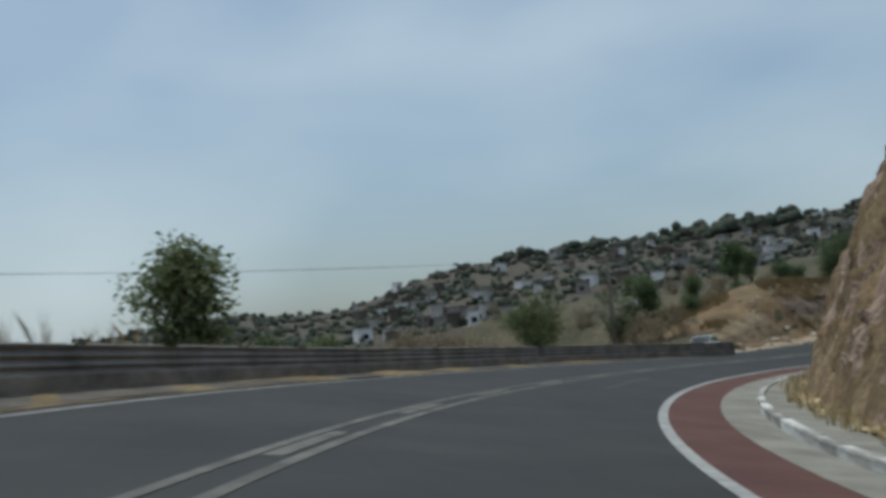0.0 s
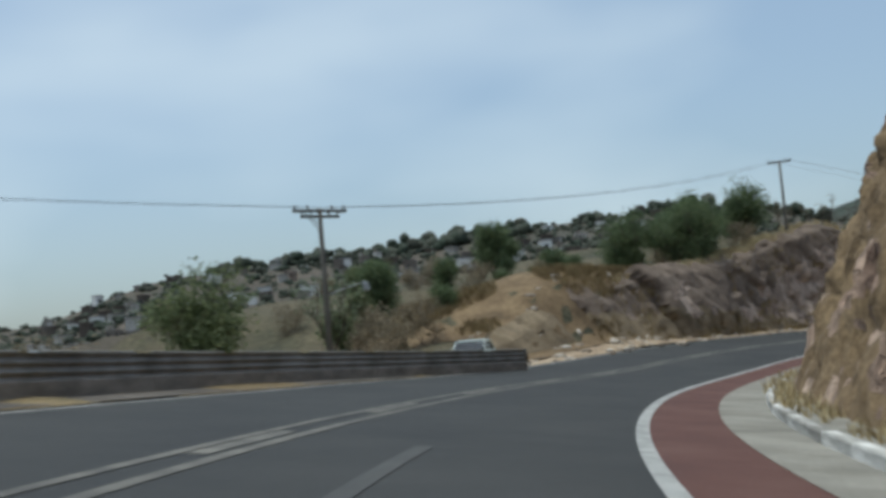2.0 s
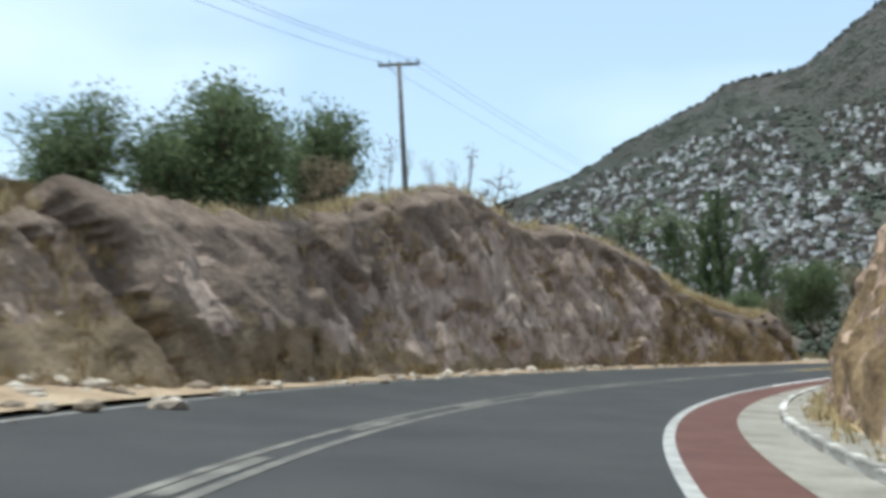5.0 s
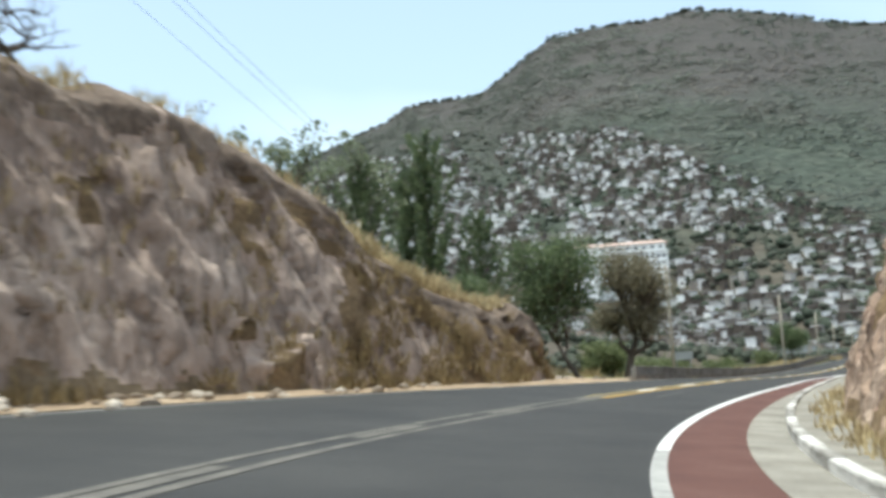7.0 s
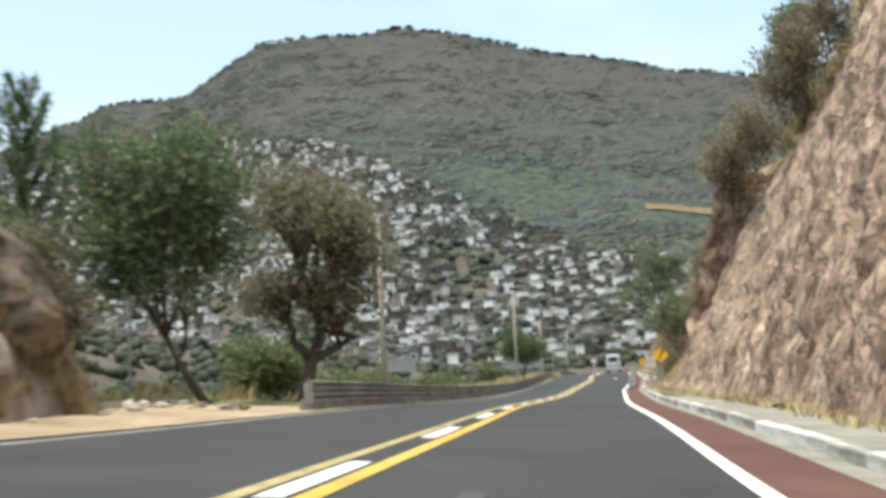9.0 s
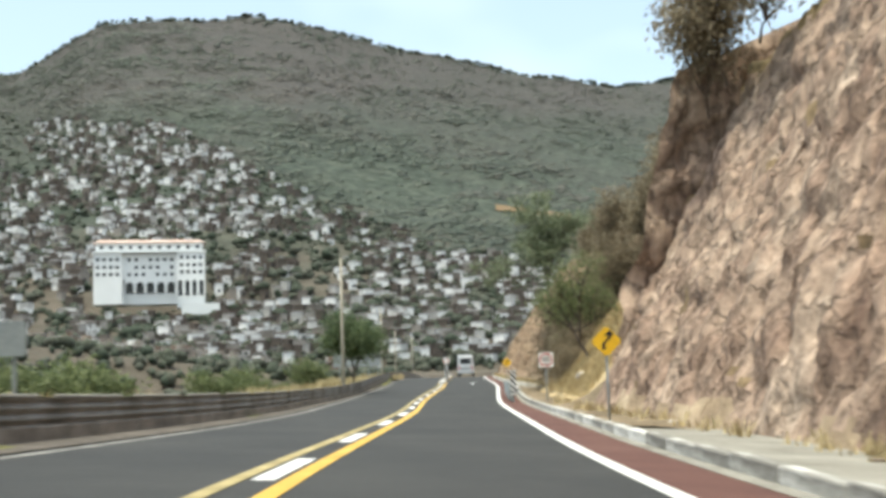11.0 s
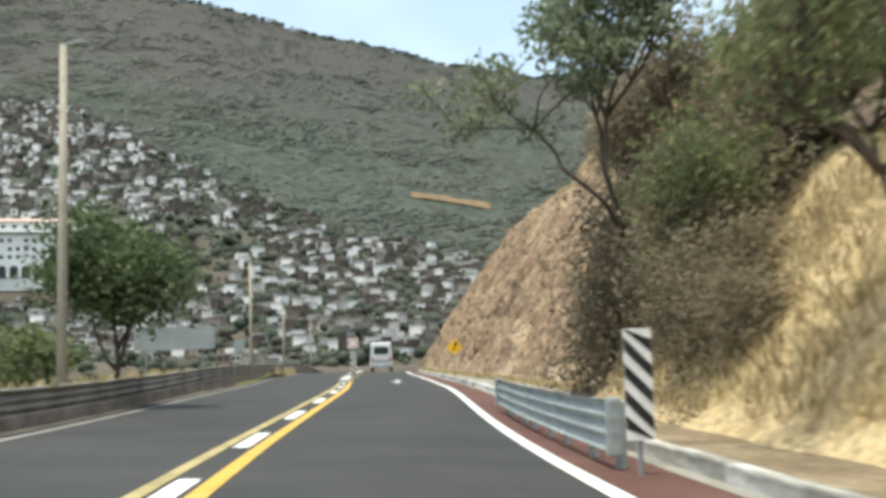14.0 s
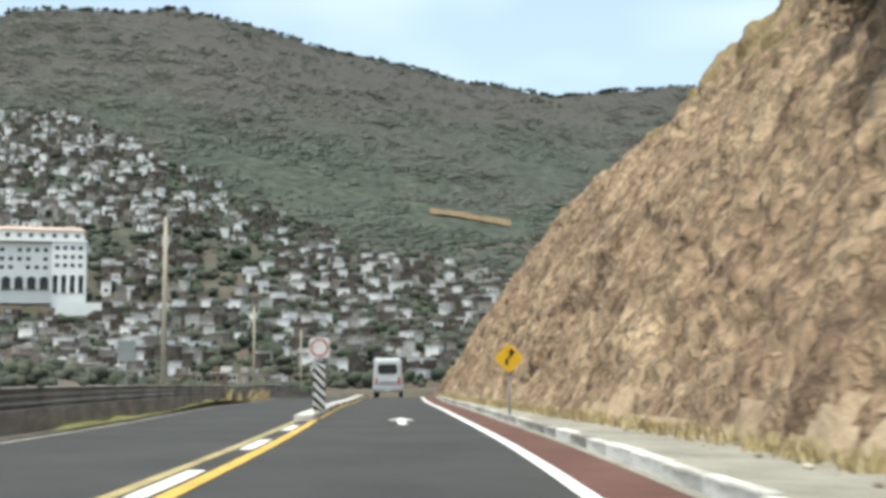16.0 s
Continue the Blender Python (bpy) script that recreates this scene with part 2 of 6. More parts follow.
M = {
    "asphalt": material("asphalt", [(0.031, 0.032, 0.033), (0.041, 0.0415, 0.041), (0.051, 0.051, 0.0495)], 0.35, 0.85, bump=0.35, bump_scale=45, fine=0.22),
    "pale": material("scuffed asphalt", [(0.065, 0.066, 0.066), (0.085, 0.085, 0.083)], 1.5, 0.9, bump=0.2, bump_scale=40),
    "white": material("road paint white", [(0.55, 0.55, 0.53), (0.72, 0.72, 0.7), (0.8, 0.8, 0.78)], 3.0, 0.6, bump=0.1, bump_scale=60, fine=0.1),
    "wornwhite": material("worn road paint", [(0.22, 0.22, 0.21), (0.34, 0.34, 0.325), (0.46, 0.46, 0.44)], 2.5, 0.7, bump=0.1, bump_scale=60, fine=0.14),
    "faded": material("faded road paint", [(0.075, 0.072, 0.066), (0.135, 0.128, 0.113), (0.21, 0.2, 0.172)], 1.2, 0.8, bump=0.1, bump_scale=50, fine=0.2),
    "chalky": material("chalky worn paint", [(0.14, 0.135, 0.125), (0.22, 0.214, 0.2), (0.32, 0.31, 0.29)], 1.2, 0.8, bump=0.1, bump_scale=50, fine=0.2),
    "yellow": material("road paint yellow", [(0.42, 0.26, 0.05), (0.58, 0.36, 0.06), (0.62, 0.42, 0.11)], 2.0, 0.6, bump=0.1, bump_scale=60, fine=0.12),
    "paleyellow": material("worn yellow paint", [(0.2, 0.17, 0.09), (0.36, 0.29, 0.13), (0.46, 0.38, 0.2)], 1.6, 0.7, bump=0.1, bump_scale=50, fine=0.18),
    "red": material("oxide red shoulder", [(0.085, 0.04, 0.034), (0.11, 0.052, 0.042), (0.13, 0.068, 0.055)], 0.6, 0.9, bump=0.3, bump_scale=40, fine=0.15),
    "concrete": material("weathered concrete", [(0.166, 0.156, 0.133), (0.248, 0.235, 0.202), (0.322, 0.304, 0.262)], 0.7, 0.9, bump=0.3, bump_scale=18, fine=0.16),
    "kerb": material("flaking white kerb", [(0.2, 0.19, 0.17), (0.42, 0.41, 0.38), (0.7, 0.69, 0.66)], 1.5, 0.85, bump=0.35, bump_scale=14, fine=0.2, space="Generated", objrand=0.35),
    "barrier": material("dirty concrete", [(0.13, 0.115, 0.098), (0.21, 0.186, 0.16), (0.3, 0.27, 0.236)], 0.9, 0.9, bump=0.3, bump_scale=14, fine=0.22, stretch=(1, 1, 2.4)),
    "cap": material("pale rail top", [(0.24, 0.23, 0.21), (0.36, 0.35, 0.32)], 0.8, 0.9, bump=0.2, bump_scale=14, fine=0.15),
    "rock": material("cut rock", [(0.12, 0.075, 0.056), (0.265, 0.182, 0.134), (0.35, 0.255, 0.19), (0.48, 0.37, 0.285)], 0.55, 0.95, bump=1.0, bump_scale=3.2, fine=0.42, stretch=(1, 1, 0.6), detail=11, cracks=1.3),
    "tanrock": material("tan crumbling rock", [(0.11, 0.072, 0.052), (0.23, 0.155, 0.1), (0.3, 0.215, 0.14), (0.42, 0.31, 0.2)], 0.4, 0.95, bump=1.0, bump_scale=3.5, fine=0.4, stretch=(1, 1, 0.7), detail=11, cracks=1.3),
    "bank": material("mauve brown rock", [(0.225, 0.166, 0.13), (0.325, 0.246, 0.197), (0.4, 0.314, 0.256), (0.5, 0.405, 0.335)], 0.32, 0.95, bump=1.0, bump_scale=2.4, fine=0.26, stretch=(1, 1, 0.6), detail=10, cracks=0.7),
    "soil": material("dry soil", [(0.2, 0.145, 0.095), (0.34, 0.255, 0.17), (0.44, 0.35, 0.245)], 0.5, 0.95, bump=0.5, bump_scale=9, fine=0.2),
    "drygrass": material("dry grass ground", [(0.25, 0.175, 0.088), (0.38, 0.283, 0.15), (0.5, 0.386, 0.22), (0.27, 0.2, 0.11)], 0.9, 0.95, bump=0.8, bump_scale=7, fine=0.35),
    "blade": material("dry grass blades", [(0.3, 0.225, 0.115), (0.46, 0.37, 0.2), (0.58, 0.48, 0.29)], 0.8, 0.9, bump=0, bump_scale=10, fine=0.2, island=0.5),
    "straw": material("withered grass blades", [(0.13, 0.09, 0.042), (0.22, 0.16, 0.075), (0.32, 0.245, 0.125)], 0.8, 0.9, bump=0, bump_scale=10, fine=0.2, island=0.5),
    "darksoil": material("dark crumbly earth", [(0.1, 0.075, 0.058), (0.165, 0.126, 0.098), (0.235, 0.184, 0.145)], 0.5, 0.95, bump=0.8, bump_scale=5, fine=0.3),
    "tawny": material("tawny dry grass", [(0.085, 0.058, 0.032), (0.16, 0.11, 0.06), (0.25, 0.178, 0.1)], 0.45, 0.95, bump=0.7, bump_scale=6, fine=0.32),
    "strawsoil": material("pale weedy soil", [(0.11, 0.083, 0.052), (0.19, 0.145, 0.092), (0.29, 0.228, 0.15)], 0.6, 0.95, bump=0.6, bump_scale=8, fine=0.3),
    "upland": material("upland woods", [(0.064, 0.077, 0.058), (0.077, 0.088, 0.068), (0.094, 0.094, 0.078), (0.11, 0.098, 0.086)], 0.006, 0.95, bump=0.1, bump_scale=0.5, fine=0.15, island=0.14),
    "dust": material("dusty road margin", [(0.075, 0.066, 0.056), (0.11, 0.096, 0.082), (0.16, 0.14, 0.12)], 0.9, 0.95, bump=0.3, bump_scale=14, fine=0.2),
    "scree": material("dark broken scree", [(0.075, 0.052, 0.04), (0.14, 0.1, 0.077), (0.21, 0.155, 0.12), (0.3, 0.23, 0.18)], 0.5, 0.95, bump=0.9, bump_scale=4, fine=0.36, detail=10, cracks=1.8),
    "paletile": material("sun-bleached roof tiles", [(0.4, 0.29, 0.245), (0.52, 0.41, 0.36)], 0.3, 0.9, bump=0.2, bump_scale=4, fine=0.12),
    "hill": slopes("dry scrub hillside"),
    "brush": material("dark brushy ground", [(0.045, 0.045, 0.027), (0.075, 0.068, 0.04), (0.11, 0.092, 0.056), (0.065, 0.065, 0.036)], 0.12, 0.95, bump=0.9, bump_scale=2.2, fine=0.4),
    "oliveleaf": leafy("olive brown dry leaves", [(0.135, 0.122, 0.08), (0.21, 0.19, 0.125), (0.3, 0.27, 0.185)]),
    "leaf": leafy("green leaves", [(0.095, 0.121, 0.056), (0.157, 0.19, 0.087), (0.224, 0.255, 0.129)]),
    "darkleaf": leafy("dark green leaves", [(0.069, 0.101, 0.049), (0.117, 0.159, 0.077), (0.188, 0.231, 0.117)]),
    "brownleaf": leafy("brown dry leaves", [(0.15, 0.122, 0.08), (0.24, 0.198, 0.135), (0.34, 0.288, 0.198)]),
    "paleleaf": leafy("pale green leaves", [(0.1, 0.125, 0.07), (0.175, 0.21, 0.125), (0.27, 0.3, 0.2)]),
    "bark": material("bark", [(0.06, 0.047, 0.037), (0.12, 0.096, 0.077)], 2.0, 0.95, bump=0.7, bump_scale=14, fine=0.3, stretch=(1, 1, 0.3)),
    "woods": material("far woods", [(0.04, 0.052, 0.036), (0.056, 0.066, 0.047), (0.075, 0.078, 0.06)], 0.01, 0.95, bump=0.3, bump_scale=0.7, fine=0.25, island=0.5),
    "zinc": material("galvanised steel", [(0.27, 0.3, 0.3), (0.37, 0.41, 0.41)], 1.3, 0.7, metal=0.3, bump=0.05, bump_scale=20, fine=0.1),
    "dullsteel": material("dusty weathered steel", [(0.15, 0.138, 0.123), (0.235, 0.22, 0.198), (0.33, 0.312, 0.288)], 0.8, 0.6, metal=0.3, bump=0.1, bump_scale=16, fine=0.18),
    "grey": material("grey painted metal", [(0.2, 0.22, 0.23), (0.3, 0.32, 0.33)], 1.2, 0.6, bump=0.05, bump_scale=20, fine=0.1),
    "pole": material("pale concrete pole", [(0.3, 0.27, 0.22), (0.44, 0.4, 0.33)], 1.4, 0.9, bump=0.2, bump_scale=20, fine=0.12),
    "darkpole": material("weathered pole", [(0.09, 0.082, 0.072), (0.16, 0.15, 0.135)], 1.4, 0.9, bump=0.2, bump_scale=20, fine=0.15),
    "black": material("black paint", [(0.012, 0.012, 0.013), (0.025, 0.025, 0.026)], 3.0, 0.6, bump=0, fine=0.1),
    "signwhite": material("sign white", [(0.62, 0.62, 0.6), (0.74, 0.74, 0.72)], 2.5, 0.5, bump=0, fine=0.06),
    "signred": material("sign red", [(0.42, 0.05, 0.04), (0.5, 0.07, 0.055)], 2.5, 0.5, bump=0, fine=0.06),
    "signyellow": material("sign yellow", [(0.7, 0.4, 0.02), (0.8, 0.48, 0.03)], 2.5, 0.5, bump=0, fine=0.06),
    "plaster": material("house walls", [(0.1, 0.082, 0.068), (0.16, 0.135, 0.115), (0.23, 0.203, 0.178), (0.32, 0.295, 0.265), (0.44, 0.42, 0.39), (0.76, 0.75, 0.73)], 0.02, 0.9, bump=0.05, bump_scale=3, fine=0.08, island=0.9),
    "limewash": material("limewashed wall", [(0.2, 0.17, 0.145), (0.3, 0.27, 0.235), (0.42, 0.395, 0.36), (0.72, 0.7, 0.67)], 0.2, 0.9, bump=0.05, bump_scale=3, fine=0.08, objrand=0.7),
    "brickwall": material("bare block wall", [(0.16, 0.115, 0.09), (0.25, 0.19, 0.15), (0.34, 0.28, 0.23)], 0.2, 0.9, bump=0.1, bump_scale=3, fine=0.12, objrand=0.6),
    "hotel": material("white stucco", [(0.72, 0.73, 0.72), (0.8, 0.81, 0.8)], 0.1, 0.8, bump=0.05, bump_scale=2, fine=0.05),
    "terracotta": material("roof tiles", [(0.26, 0.13, 0.085), (0.38, 0.22, 0.16), (0.45, 0.3, 0.24)], 0.3, 0.9, bump=0.3, bump_scale=4, fine=0.15, objrand=0.5),
    "roofgrey": material("flat roof slab", [(0.22, 0.205, 0.19), (0.36, 0.345, 0.32), (0.5, 0.48, 0.45)], 0.2, 0.9, bump=0.1, bump_scale=3, fine=0.12, objrand=0.6),
    "roofslab": material("far roof slabs", [(0.13, 0.1, 0.085), (0.23, 0.21, 0.195), (0.4, 0.38, 0.36)], 0.02, 0.9, bump=0, bump_scale=3, fine=0.1, island=0.8),
    "pane": material("dark window glass", [(0.015, 0.018, 0.022), (0.035, 0.04, 0.045)], 0.5, 0.15, bump=0, fine=0.1, spec=0.5),
    "coach": material("silver white coach paint", [(0.5, 0.52, 0.54), (0.6, 0.62, 0.64)], 1.0, 0.35, bump=0, fine=0.04, spec=0.5),
    "carpaint": material("pale green car paint", [(0.5, 0.56, 0.52), (0.58, 0.64, 0.6)], 1.0, 0.35, bump=0, fine=0.04, spec=0.5),
    "rubber": material("rubber", [(0.015, 0.015, 0.015), (0.03, 0.03, 0.03)], 4.0, 0.9, bump=0.1, bump_scale=30),
    "lamp_red": material("tail lamp red", [(0.3, 0.015, 0.012), (0.4, 0.02, 0.015)], 4.0, 0.3, bump=0, fine=0.05),
    "stone": material("pale stones", [(0.2, 0.16, 0.12), (0.36, 0.31, 0.25), (0.52, 0.47, 0.4)], 0.8, 0.95, bump=0.4, bump_scale=10, fine=0.2, island=0.6),
    "scrub": material("scrub ground", [(0.1, 0.075, 0.04), (0.17, 0.125, 0.065), (0.24, 0.18, 0.095), (0.11, 0.095, 0.055)], 0.25, 0.95, bump=0.8, bump_scale=5, fine=0.35),
    "meadow": material("green weeds", [(0.09, 0.1, 0.035), (0.15, 0.15, 0.055), (0.22, 0.2, 0.085)], 0.3, 0.95, bump=0.7, bump_scale=6, fine=0.35),
}


# ---- builders ----
rng = random.Random(7)
nrg = np.random.default_rng(11)


def mesh_of(name, verts, faces, mat, smooth=False):
    me = bpy.data.meshes.new(name)
    me.from_pydata([tuple(map(float, v)) for v in verts], [], [tuple(map(int, f)) for f in faces])
    me.materials.append(M[mat] if isinstance(mat, str) else mat)
    if smooth:
        me.polygons.foreach_set("use_smooth", [True] * len(me.polygons))
    me.update()
    return me


def part(name, data, mat=None, parent=None, label="", at=None, smooth=False):
    """Links a mesh, a bmesh or (verts, faces) as one object, under a thing or on its own."""
    if isinstance(data, bmesh.types.BMesh):
        me = bpy.data.meshes.new(name)
        data.to_mesh(me)
        data.free()
        me.materials.append(M[mat])
        if smooth:
            me.polygons.foreach_set("use_smooth", [True] * len(me.polygons))
    elif isinstance(data, tuple):
        me = mesh_of(name, data[0], data[1], mat, smooth)
    else:
        me = data
    ob = new(name, me)
    if parent is not None:
        ob.parent = parent
    if at is not None:
        ob.matrix_basis = at
    if label:
        tagged(ob, label)
    return ob


def thing(name, m, label, category, group=""):
    ob = new(name)
    ob.empty_display_size = 0.2
    ob.matrix_basis = m
    return tagged(ob, label, category, group)


def box(x0, x1, y0, y1, z0, z1, bevel=0.0, seg=1):
    bm = bmesh.new()
    bmesh.ops.create_cube(bm, size=1.0)
    bmesh.ops.scale(bm, vec=(x1 - x0, y1 - y0, z1 - z0), verts=bm.verts)
    bmesh.ops.translate(bm, vec=((x0 + x1) / 2, (y0 + y1) / 2, (z0 + z1) / 2), verts=bm.verts)
    if bevel:
        bmesh.ops.bevel(bm, geom=bm.edges[:], offset=bevel, segments=seg, affect="EDGES", profile=0.6)
    return bm


def tube(points, radii, sides=8):
    """A tapered tube along points, closed at both ends."""
    V, Fc = [], []
    pts = [Vector(p) for p in points]
    for i, p in enumerate(pts):
        way = (pts[min(i + 1, len(pts) - 1)] - pts[max(i - 1, 0)]).normalized()
        side = way.cross(Vector((0.31, 0.87, 0.39))).normalized()
        up = side.cross(way)
        for k in range(sides):
            a = 2 * math.pi * k / sides
            V.append(p + radii[i] * (math.cos(a) * side + math.sin(a) * up))
    for i in range(len(pts) - 1):
        for k in range(sides):
            a, b = i * sides + k, i * sides + (k + 1) % sides
            Fc.append((a, b, b + sides, a + sides))
    Fc.append(tuple(range(sides))[::-1])
    Fc.append(tuple((len(pts) - 1) * sides + k for k in range(sides)))
    return V, Fc


def grid_faces(nu, nv):
    i = np.arange((nu - 1) * (nv - 1))
    u, v = i // (nv - 1), i % (nv - 1)
    a = u * nv + v
    return np.stack([a, a + nv, a + nv + 1, a + 1], 1)


def smooth_step(x):
    x = np.clip(x, 0, 1)
    return x * x * (3 - 2 * x)


# ---- alignment of the road: s runs along the right edge line, d to its left ----
HEADINGS = [17.4, 11.55, 2.37, -7.49, -17.2, -26.88, -36.25, -45.14, -55.17, -67.51, -72.82, -72.41, -74.29, -74.12, -75.8, -76.03, -74.43, -74.29, -74.73, -75.4, -76.03, -75.13, -73.13, -71.13, -70.13]
LEVELS = [0.39, 0.412, 0.469, 0.463, 0.41, 0.229, 0.033, 0.257, 0.281, 0.31, 0.286, 0.162, -0.093, -0.273, -0.353, -0.173, -0.101, 0.016, 0.073, 0.185, -0.26, -0.86, -1.56, -2.76, -4.36]
CROSSFALL = [0.131, 0.131, 0.131, 0.139, 0.122, 0.112, 0.105, 0.104, 0.111, 0.1, 0.085, 0.065, 0.045, 0.035, 0.03, 0.025, 0.02, 0.015, 0.01, 0.01, 0.01, 0.01, 0.01, 0.01, 0.01]
STATIONS = np.arange(-40, 441, 20.0)


def soft_curve(xs, ys, q):
    """A smooth curve through the values (cubic, finite-difference tangents)."""
    xs, ys, q = np.asarray(xs, float), np.asarray(ys, float), np.asarray(q, float)
    m = np.gradient(ys, xs)
    k = np.clip(np.searchsorted(xs, q) - 1, 0, len(xs) - 2)
    h = xs[k + 1] - xs[k]
    u = np.clip((q - xs[k]) / h, 0, 1)
    return (2 * u**3 - 3 * u**2 + 1) * ys[k] + (u**3 - 2 * u**2 + u) * h * m[k] + (3 * u**2 - 2 * u**3) * ys[k + 1] + (u**3 - u**2) * h * m[k + 1]


SS = np.arange(-40, 440.01, 0.5)
HH = np.radians(soft_curve(STATIONS, HEADINGS, SS))
dX, dY = -np.sin(HH) * 0.5, np.cos(HH) * 0.5
AX = np.r_[0, np.cumsum((dX[1:] + dX[:-1]) / 2)]
AY = np.r_[0, np.cumsum((dY[1:] + dY[:-1]) / 2)]
AX, AY = AX - AX[80] + 2.47, AY - AY[80] - 0.28
ZZ, BB = soft_curve(STATIONS, LEVELS, SS), soft_curve(STATIONS, CROSSFALL, SS)


def table(*pairs):
    xs, ys = [p[0] for p in pairs], [p[1] for p in pairs]
    return lambda s: soft_curve(xs, ys, s)


def road_z(s, d):
    return np.interp(s, SS, ZZ) + np.interp(s, SS, BB) * np.clip(d, -7, 14)


def lay(s, d, h=0.0):
    """World places of stations s, offsets d and heights h over the road's plane."""
    s, d = np.broadcast_arrays(np.asarray(s, float), np.asarray(d, float))
    a = np.interp(s, SS, HH)
    x = np.interp(s, SS, AX) - np.cos(a) * d
    y = np.interp(s, SS, AY) - np.sin(a) * d
    return np.stack([x, y, road_z(s, d) + h], -1)


def heading(s):
    return math.degrees(float(np.interp(s, SS, HH)))


def stand(s, d, h=0.0, turn=0.0):
    """A pose at a station: +y along the road, +x to its right."""
    x, y, z = lay(s, d, h)
    return pose(x, y, z, 0, 0, heading(s) + turn)


def road_frame(x, y):
    """Stations and offsets of places near the road."""
    x, y = np.ravel(x), np.ravel(y)
    so, do = np.empty(len(x)), np.empty(len(x))
    for i in range(0, len(x), 4000):
        dx, dy = x[i:i + 4000, None] - AX[None, ::4], y[i:i + 4000, None] - AY[None, ::4]
        k = (dx**2 + dy**2).argmin(1) * 4
        ex, ey, a = x[i:i + 4000] - AX[k], y[i:i + 4000] - AY[k], HH[k]
        so[i:i + 4000] = SS[k]
        do[i:i + 4000] = np.where(-np.cos(a) * ex - np.sin(a) * ey >= 0, 1, -1) * np.hypot(ex, ey)
    return so, do


edge = table((-40, 0.0), (440, 0.0))
by_edge = lambda k: (lambda s: edge(s) + k)
lane = table((-40, 4.8), (-20, 4.88), (0, 4.51), (20, 4.15), (40, 4.03), (60, 4.18), (80, 4.3), (100, 4.51), (120, 4.31), (140, 3.74), (160, 3.4), (180, 3.45), (200, 3.35), (220, 3.3), (240, 3.74), (260, 3.95), (280, 4.32), (300, 4.38), (320, 4.3), (440, 4.6))
left_line = table((-40, 8.6), (14, 8.65), (48, 8.8), (64, 8.6), (80, 8.8), (106, 9.9), (128, 10.1), (140, 9.7), (150, 8.9), (160, 7.8), (172, 7.4), (183, 7.2), (213, 6.9), (226, 7.3), (244, 8.0), (256, 8.3), (274, 9.0), (300, 10.0), (440, 10.3))
shoulder_edge = table((-40, -1.22), (140, -1.22), (165, -1.1), (205, -1.05), (440, -1.05))
kerb_line = table((-40, -2.03), (140, -2.03), (165, -1.55), (205, -1.4), (440, -1.4))
left_edge = lambda s: left_line(s) + 0.3
barrier_one = table((-40, 10.3), (20, 10.3), (50, 10.4), (62, 10.2), (70, 9.5), (79, 8.0))
barrier_two = table((172, 8.0), (182, 8.2), (213, 7.9), (228, 8.2), (245, 8.6), (270, 9.6), (300, 10.7), (440, 11.2))
bank_foot = table((84, 14.0), (94, 12.4), (104, 11.3), (115, 11.6), (128, 11.9), (140, 11.7), (150, 11.0), (158, 10.5), (166, 10.1), (176, 10.1))
bank_top = table((84, 0.2), (90, 0.9), (96, 2.3), (105, 3.9), (119, 5.4), (128, 7.4), (133, 8.4), (137, 7.4), (144, 7.3), (148, 6.6), (152, 5.2), (156, 4.0), (160, 3.4), (163.2, 3.0), (166.4, 2.6), (167.5, 1.0), (168.4, 0.0), (172, 0.0), (176, 0.0))
wall_foot = table((-40, -3.4), (40, -3.4), (57, -3.0), (68, -2.8), (88, -2.8), (108, -3.3), (120, -3.4), (132, -3.1), (145, -3.0), (165, -3.2), (182, -3.5), (196, -3.3), (208, -2.8), (218, -2.5), (224, -2.5))
wall_top = table((-40, 11), (30, 12), (80, 12), (120, 11), (160, 12), (190, 14.5), (205, 13.5), (214, 12), (224, 11))
cliff_foot = table((244, -6.5), (250, -4.6), (258, -3.8), (275, -3.3), (290, -2.6), (320, -2.0), (350, -1.7), (400, -1.7))
cliff_top = table((244, 9.5), (252, 11.0), (260, 15.0), (272, 17.0), (285, 16.5), (300, 15.0), (340, 14.0), (372, 12), (390, 6), (400, 1))
wall_lean = table((-40, 0.45), (60, 0.45), (85, 0.46), (105, 0.42), (140, 0.38), (170, 0.36), (186, 0.4), (202, 0.5), (224, 0.52))
bank_lean = table((84, 0.9), (100, 0.75), (112, 0.45), (122, 0.27), (132, 0.2), (150, 0.23), (160, 0.3), (176, 0.4))
cliff_lean = table((244, 0.56), (400, 0.56))


